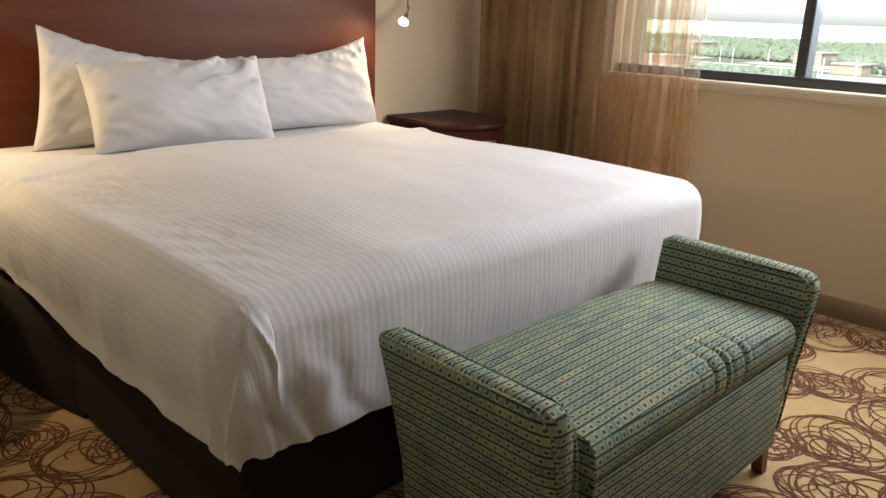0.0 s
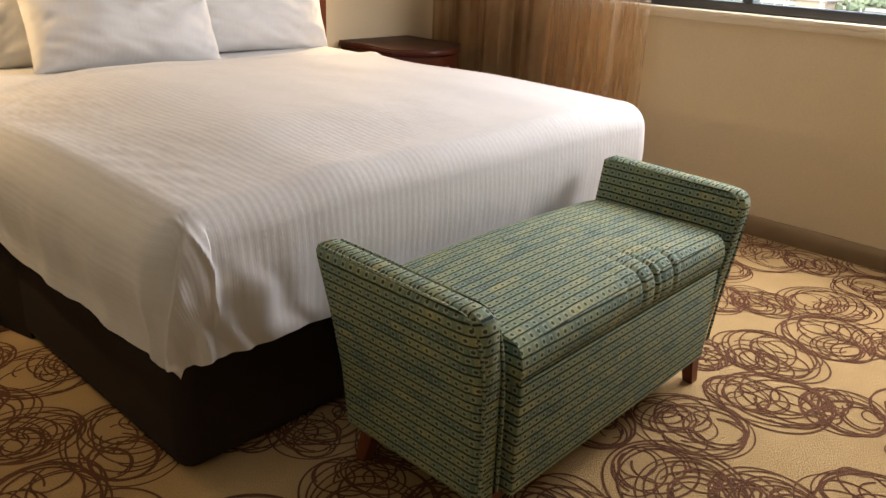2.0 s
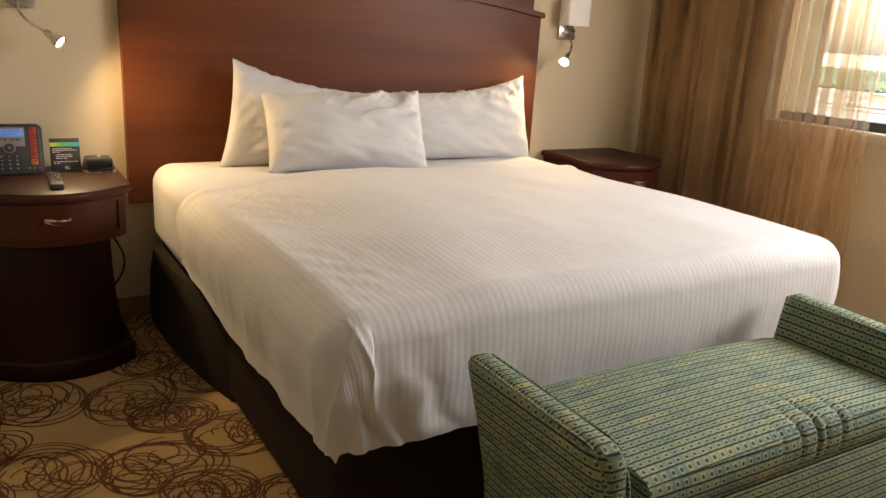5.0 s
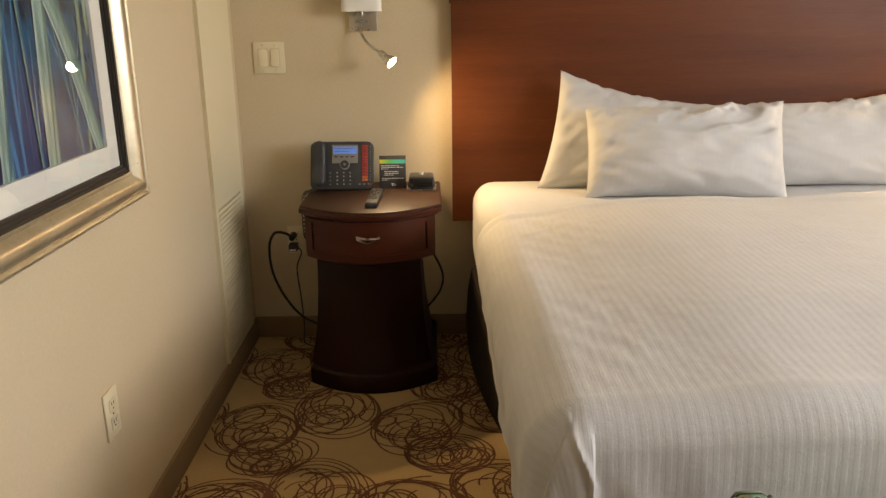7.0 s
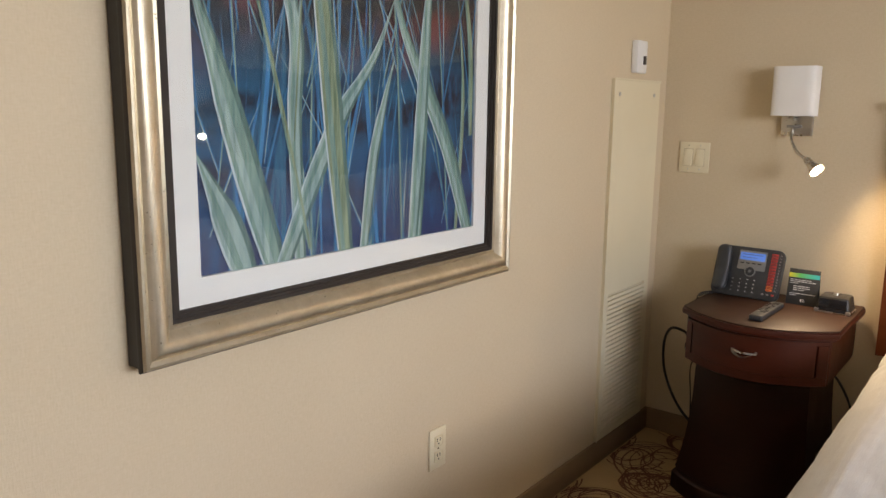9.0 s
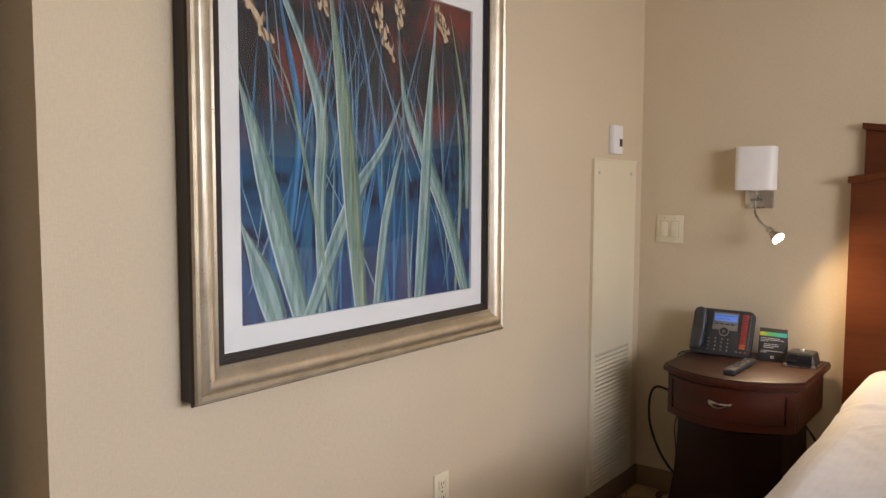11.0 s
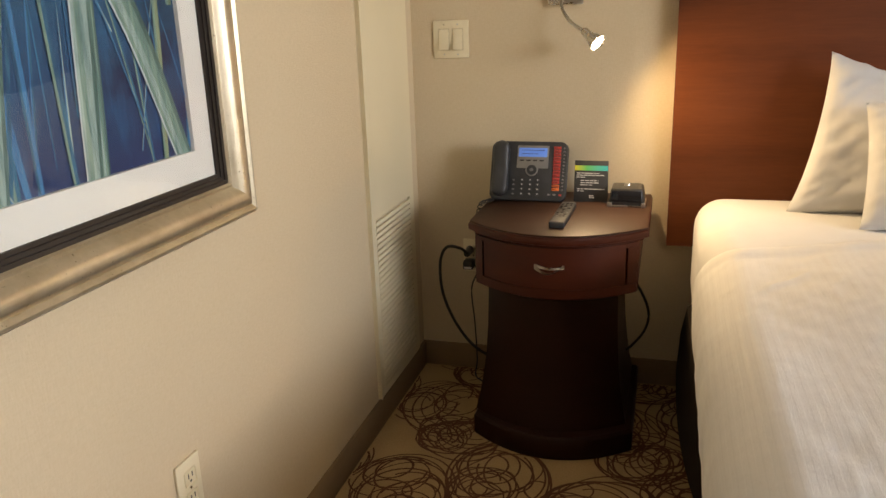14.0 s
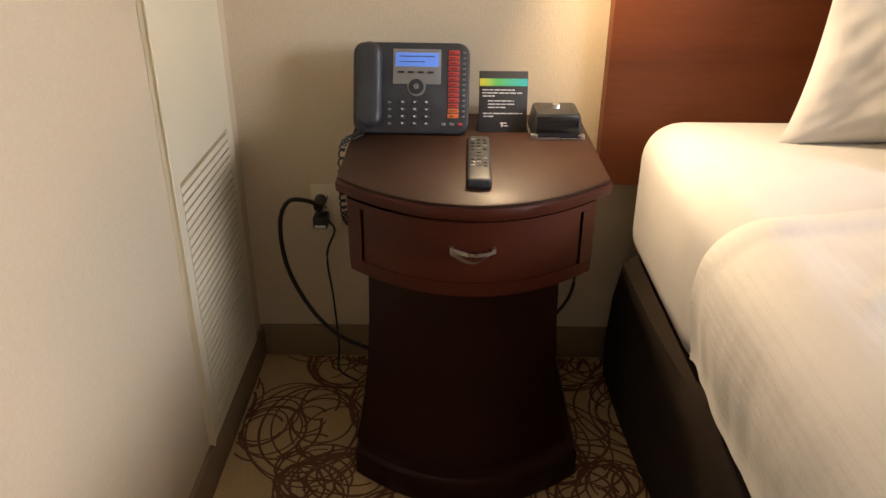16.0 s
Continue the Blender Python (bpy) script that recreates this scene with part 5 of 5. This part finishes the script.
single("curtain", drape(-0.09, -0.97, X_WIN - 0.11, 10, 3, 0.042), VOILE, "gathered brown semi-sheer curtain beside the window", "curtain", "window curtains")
# strips before the glass take the voiles paled for backlight
single("curtain", drape(-0.90, -1.36, X_WIN - 0.095, 6, 5, 0.030), VOILE_BACKLIT, "brown sheer curtain, coloured paler for the window light behind it", "curtain", "window curtains")
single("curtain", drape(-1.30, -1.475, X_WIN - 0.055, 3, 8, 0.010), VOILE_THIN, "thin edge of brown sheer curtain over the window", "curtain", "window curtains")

# polished metal edge of the wardrobe door in the alcove
edge = thing("mirror_door", (-0.135, -2.76, 0), "tall wardrobe door with ribbed polished metal edge", "door")
for k, (x0, y0, y1) in enumerate(((-0.125, -2.752, -2.740), (-0.140, -2.762, -2.748), (-0.158, -2.768, -2.746))):
    part("metal_rib", box(x0 - 0.012, x0, y0, y1, 0.0, 2.1, 0.003), NICKEL, edge, "polished metal rib")
part("door_panel", box(-1.10, -0.172, -2.77, -2.740, 0.0, 2.1, 0.003), WHITE_PLASTIC, edge)

# ---- far view outside ----
GRASS = surface("far_meadow", (0.065, 0.085, 0.05), (0.11, 0.115, 0.08), 0.95, scale=0.012, fine=0.15, bump=0.0, spec=0.0)
LOT = surface("pale_concrete_lot", (0.24, 0.235, 0.22), (0.32, 0.31, 0.29), 0.9, scale=0.03, fine=0.5, bump=0.0, spec=0.0)
# leaf green with distance haze mixed into it, greyer and paler
CROWN = surface("hazed_tree_leaves", (0.085, 0.115, 0.078), (0.13, 0.165, 0.11), 0.9, scale=0.02, fine=0.6, bump=0.0, spec=0.0)
ROOF = surface("tan_far_wall", (0.24, 0.19, 0.14), (0.29, 0.23, 0.17), 0.9, scale=0.1, fine=1.0, bump=0.0)
POST = surface("pale_far_post", (0.55, 0.55, 0.53), (0.6, 0.6, 0.58), 0.6, scale=0.1, fine=1.0, bump=0.0)
GZ = -24.0
gbm = bmesh.new()
gbm.faces.new([gbm.verts.new(p) for p in ((8, -3000, GZ), (4500, -3000, GZ), (4500, 4000, GZ), (8, 4000, GZ))])
slab("ground", gbm, GRASS, "far green and tan land below the window", "ground")
rnd = random.Random(11)
for x0, x1, y0, y1 in ((250, 345, 40, 260), (356, 372, 60, 320), (382, 440, 80, 190), (390, 455, 215, 330), (470, 482, 60, 400), (500, 530, 120, 230), (495, 545, 270, 360)):
    slab("pavement", box(x0, x1, y0, y1, GZ, GZ + 0.25), LOT, "pale concrete parking lot far below", "pavement")


def woods():
    verts, faces = [], []
    t = (1 + 5 ** 0.5) / 2
    ico = [Vector(p).normalized() for p in ((-1, t, 0), (1, t, 0), (-1, -t, 0), (1, -t, 0), (0, -1, t), (0, 1, t), (0, -1, -t), (0, 1, -t), (t, 0, -1), (t, 0, 1), (-t, 0, -1), (-t, 0, 1))]
    tri = ((0, 11, 5), (0, 5, 1), (0, 1, 7), (0, 7, 10), (0, 10, 11), (1, 5, 9), (5, 11, 4), (11, 10, 2), (10, 7, 6), (7, 1, 8), (3, 9, 4), (3, 4, 2), (3, 2, 6), (3, 6, 8), (3, 8, 9), (4, 9, 5), (2, 4, 11), (6, 2, 10), (8, 6, 7), (9, 8, 1))
    for n in range(9000):
        x = 350 * math.exp(rnd.random() * 1.25)
        y = x * rnd.uniform(-0.05, 0.95)
        if x < 545 and (noise.noise((x * 0.02, y * 0.02, 2)) < 0.30 or any(a - 4 < x < b + 4 for a, b in ((382, 460), (495, 548)))):
            continue
        r = rnd.uniform(1.6, 3.6)
        c = Vector((x, y, GZ + r * 0.8))
        base = len(verts)
        verts.extend(c + Vector((p.x * r * rnd.uniform(0.7, 1.25), p.y * r * rnd.uniform(0.7, 1.25), p.z * r * rnd.uniform(0.7, 1.25))) for p in ico)
        faces.extend(tuple(base + i for i in f) for f in tri)
    me = bpy.data.meshes.new("woods")
    me.from_pydata(verts, [], faces)
    me.materials.append(CROWN)
    return me


tagged(new("woods", woods()), "distant green woodland to the horizon", "trees", kind="stuff")
for x, y, w, d, h in ((560, 205, 30, 18, 7), (470, 150, 26, 16, 5), (620, 330, 40, 25, 8), (430, 240, 22, 14, 5)):
    house = thing("far_building", (x, y, GZ), "low tan building far below the window", "building", "far buildings")
    part("wall", box(x - w / 2, x + w / 2, y - d / 2, y + d / 2, GZ, GZ + h), ROOF, house)
    part("roof", box(x - w / 2 - 0.6, x + w / 2 + 0.6, y - d / 2 - 0.6, y + d / 2 + 0.6, GZ + h + 0.01, GZ + h + 0.7), LOT, house)
for k in range(14):
    x, y = rnd.uniform(300, 520), 0
    y = x * rnd.uniform(0.18, 0.5)
    single("lamp_post", rod((x, y, GZ), (x, y, GZ + rnd.uniform(8, 12)), 0.22, 0.14, 8), POST, "pale parking lot lamp post far off", "lamp post", "far lamp posts")

# distance haze painted as an upright glowing sheet behind the trees
HAZE = glowing("painted_blue_haze", (0.38, 0.47, 0.46), 0.24)
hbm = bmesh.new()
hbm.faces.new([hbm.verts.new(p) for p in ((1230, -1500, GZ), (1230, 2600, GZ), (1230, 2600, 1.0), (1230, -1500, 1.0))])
slab("backdrop", hbm, HAZE, "glowing sheet painted as pale haze behind the woods", "backdrop")

# ---- woven pattern of the carpet: scribbled circles of brown yarn ----
def scribbles():
    verts, faces = [], []
    rng = random.Random(5)
    P, Q = 0.568, 0.4825
    level = 0
    for i in range(-5, 10):
        for j in range(-14, 4):
            ax, ay = 0.438 + P * i, -0.711 + Q * j
            for dx, dy, r in ((0.0, 0.0, 0.182), (0.295, -0.105, 0.190), (0.395, -0.285, 0.142)):
                cx, cy = ax + dx, ay + dy
                lead, slant = rng.uniform(0, 2 * math.pi), rng.uniform(0, math.pi)
                for k in range(17):
                    if k < 7:      # large loops, nested towards one side
                        rr, an, press = r * (1.0 - 0.095 * k), lead + rng.gauss(0, 0.35), rng.uniform(0.55, 0.95)
                    elif k < 12:   # a smaller nest on the other side
                        rr, an, press = r * (0.60 - 0.075 * (k - 7)), lead + 2.6 + rng.gauss(0, 0.3), rng.uniform(0.7, 1.0)
                    else:          # loose loops across the middle
                        rr, an, press = r * rng.uniform(0.22, 0.50), rng.uniform(0, 2 * math.pi), rng.uniform(0.2, 0.9)
                    off = (r - rr) * press
                    ox, oy = cx + off * math.cos(an), cy + off * math.sin(an)
                    sq, tilt = rng.uniform(0.70, 0.95), slant + rng.gauss(0, 0.4)
                    w = rng.uniform(0.0022, 0.0034)
                    gap = rng.randint(0, 46)
                    level = (level + 1) % 40
                    z = 0.0009 + level * 0.00003
                    base = len(verts)
                    n = 46
                    for s in range(n):
                        a = 2 * math.pi * s / n
                        wob = 1 + 0.05 * math.sin(2 * a + an)
                        ex, ey = math.cos(a) * wob, math.sin(a) * sq * wob
                        ux, uy = ex * math.cos(tilt) - ey * math.sin(tilt), ex * math.sin(tilt) + ey * math.cos(tilt)
                        l = math.hypot(ux, uy)
                        verts.append((ox + ux * (rr - w / l), oy + uy * (rr - w / l), z))
                        verts.append((ox + ux * (rr + w / l), oy + uy * (rr + w / l), z))
                    for s in range(n):
                        if k > 3 and (s - gap) % n < 5:
                            continue
                        a, b = base + 2 * s, base + 2 * ((s + 1) % n)
                        quad = (a, a + 1, b + 1, b)
                        if all((0.013 < verts[q][0] or verts[q][1] < -2.68) and -1.55 < verts[q][0] < X_WIN - 0.015 and Y_BACK < verts[q][1] < -0.013 for q in quad):
                            faces.append(quad)
    me = bpy.data.meshes.new("yarn_pattern")
    me.from_pydata(verts, [], faces)
    me.materials.append(CARPET_LINE)
    return me


yarn = new("yarn_pattern", scribbles())
yarn.parent = floor
tagged(yarn, "brown scribbled circle pattern woven in the carpet", kind="stuff")
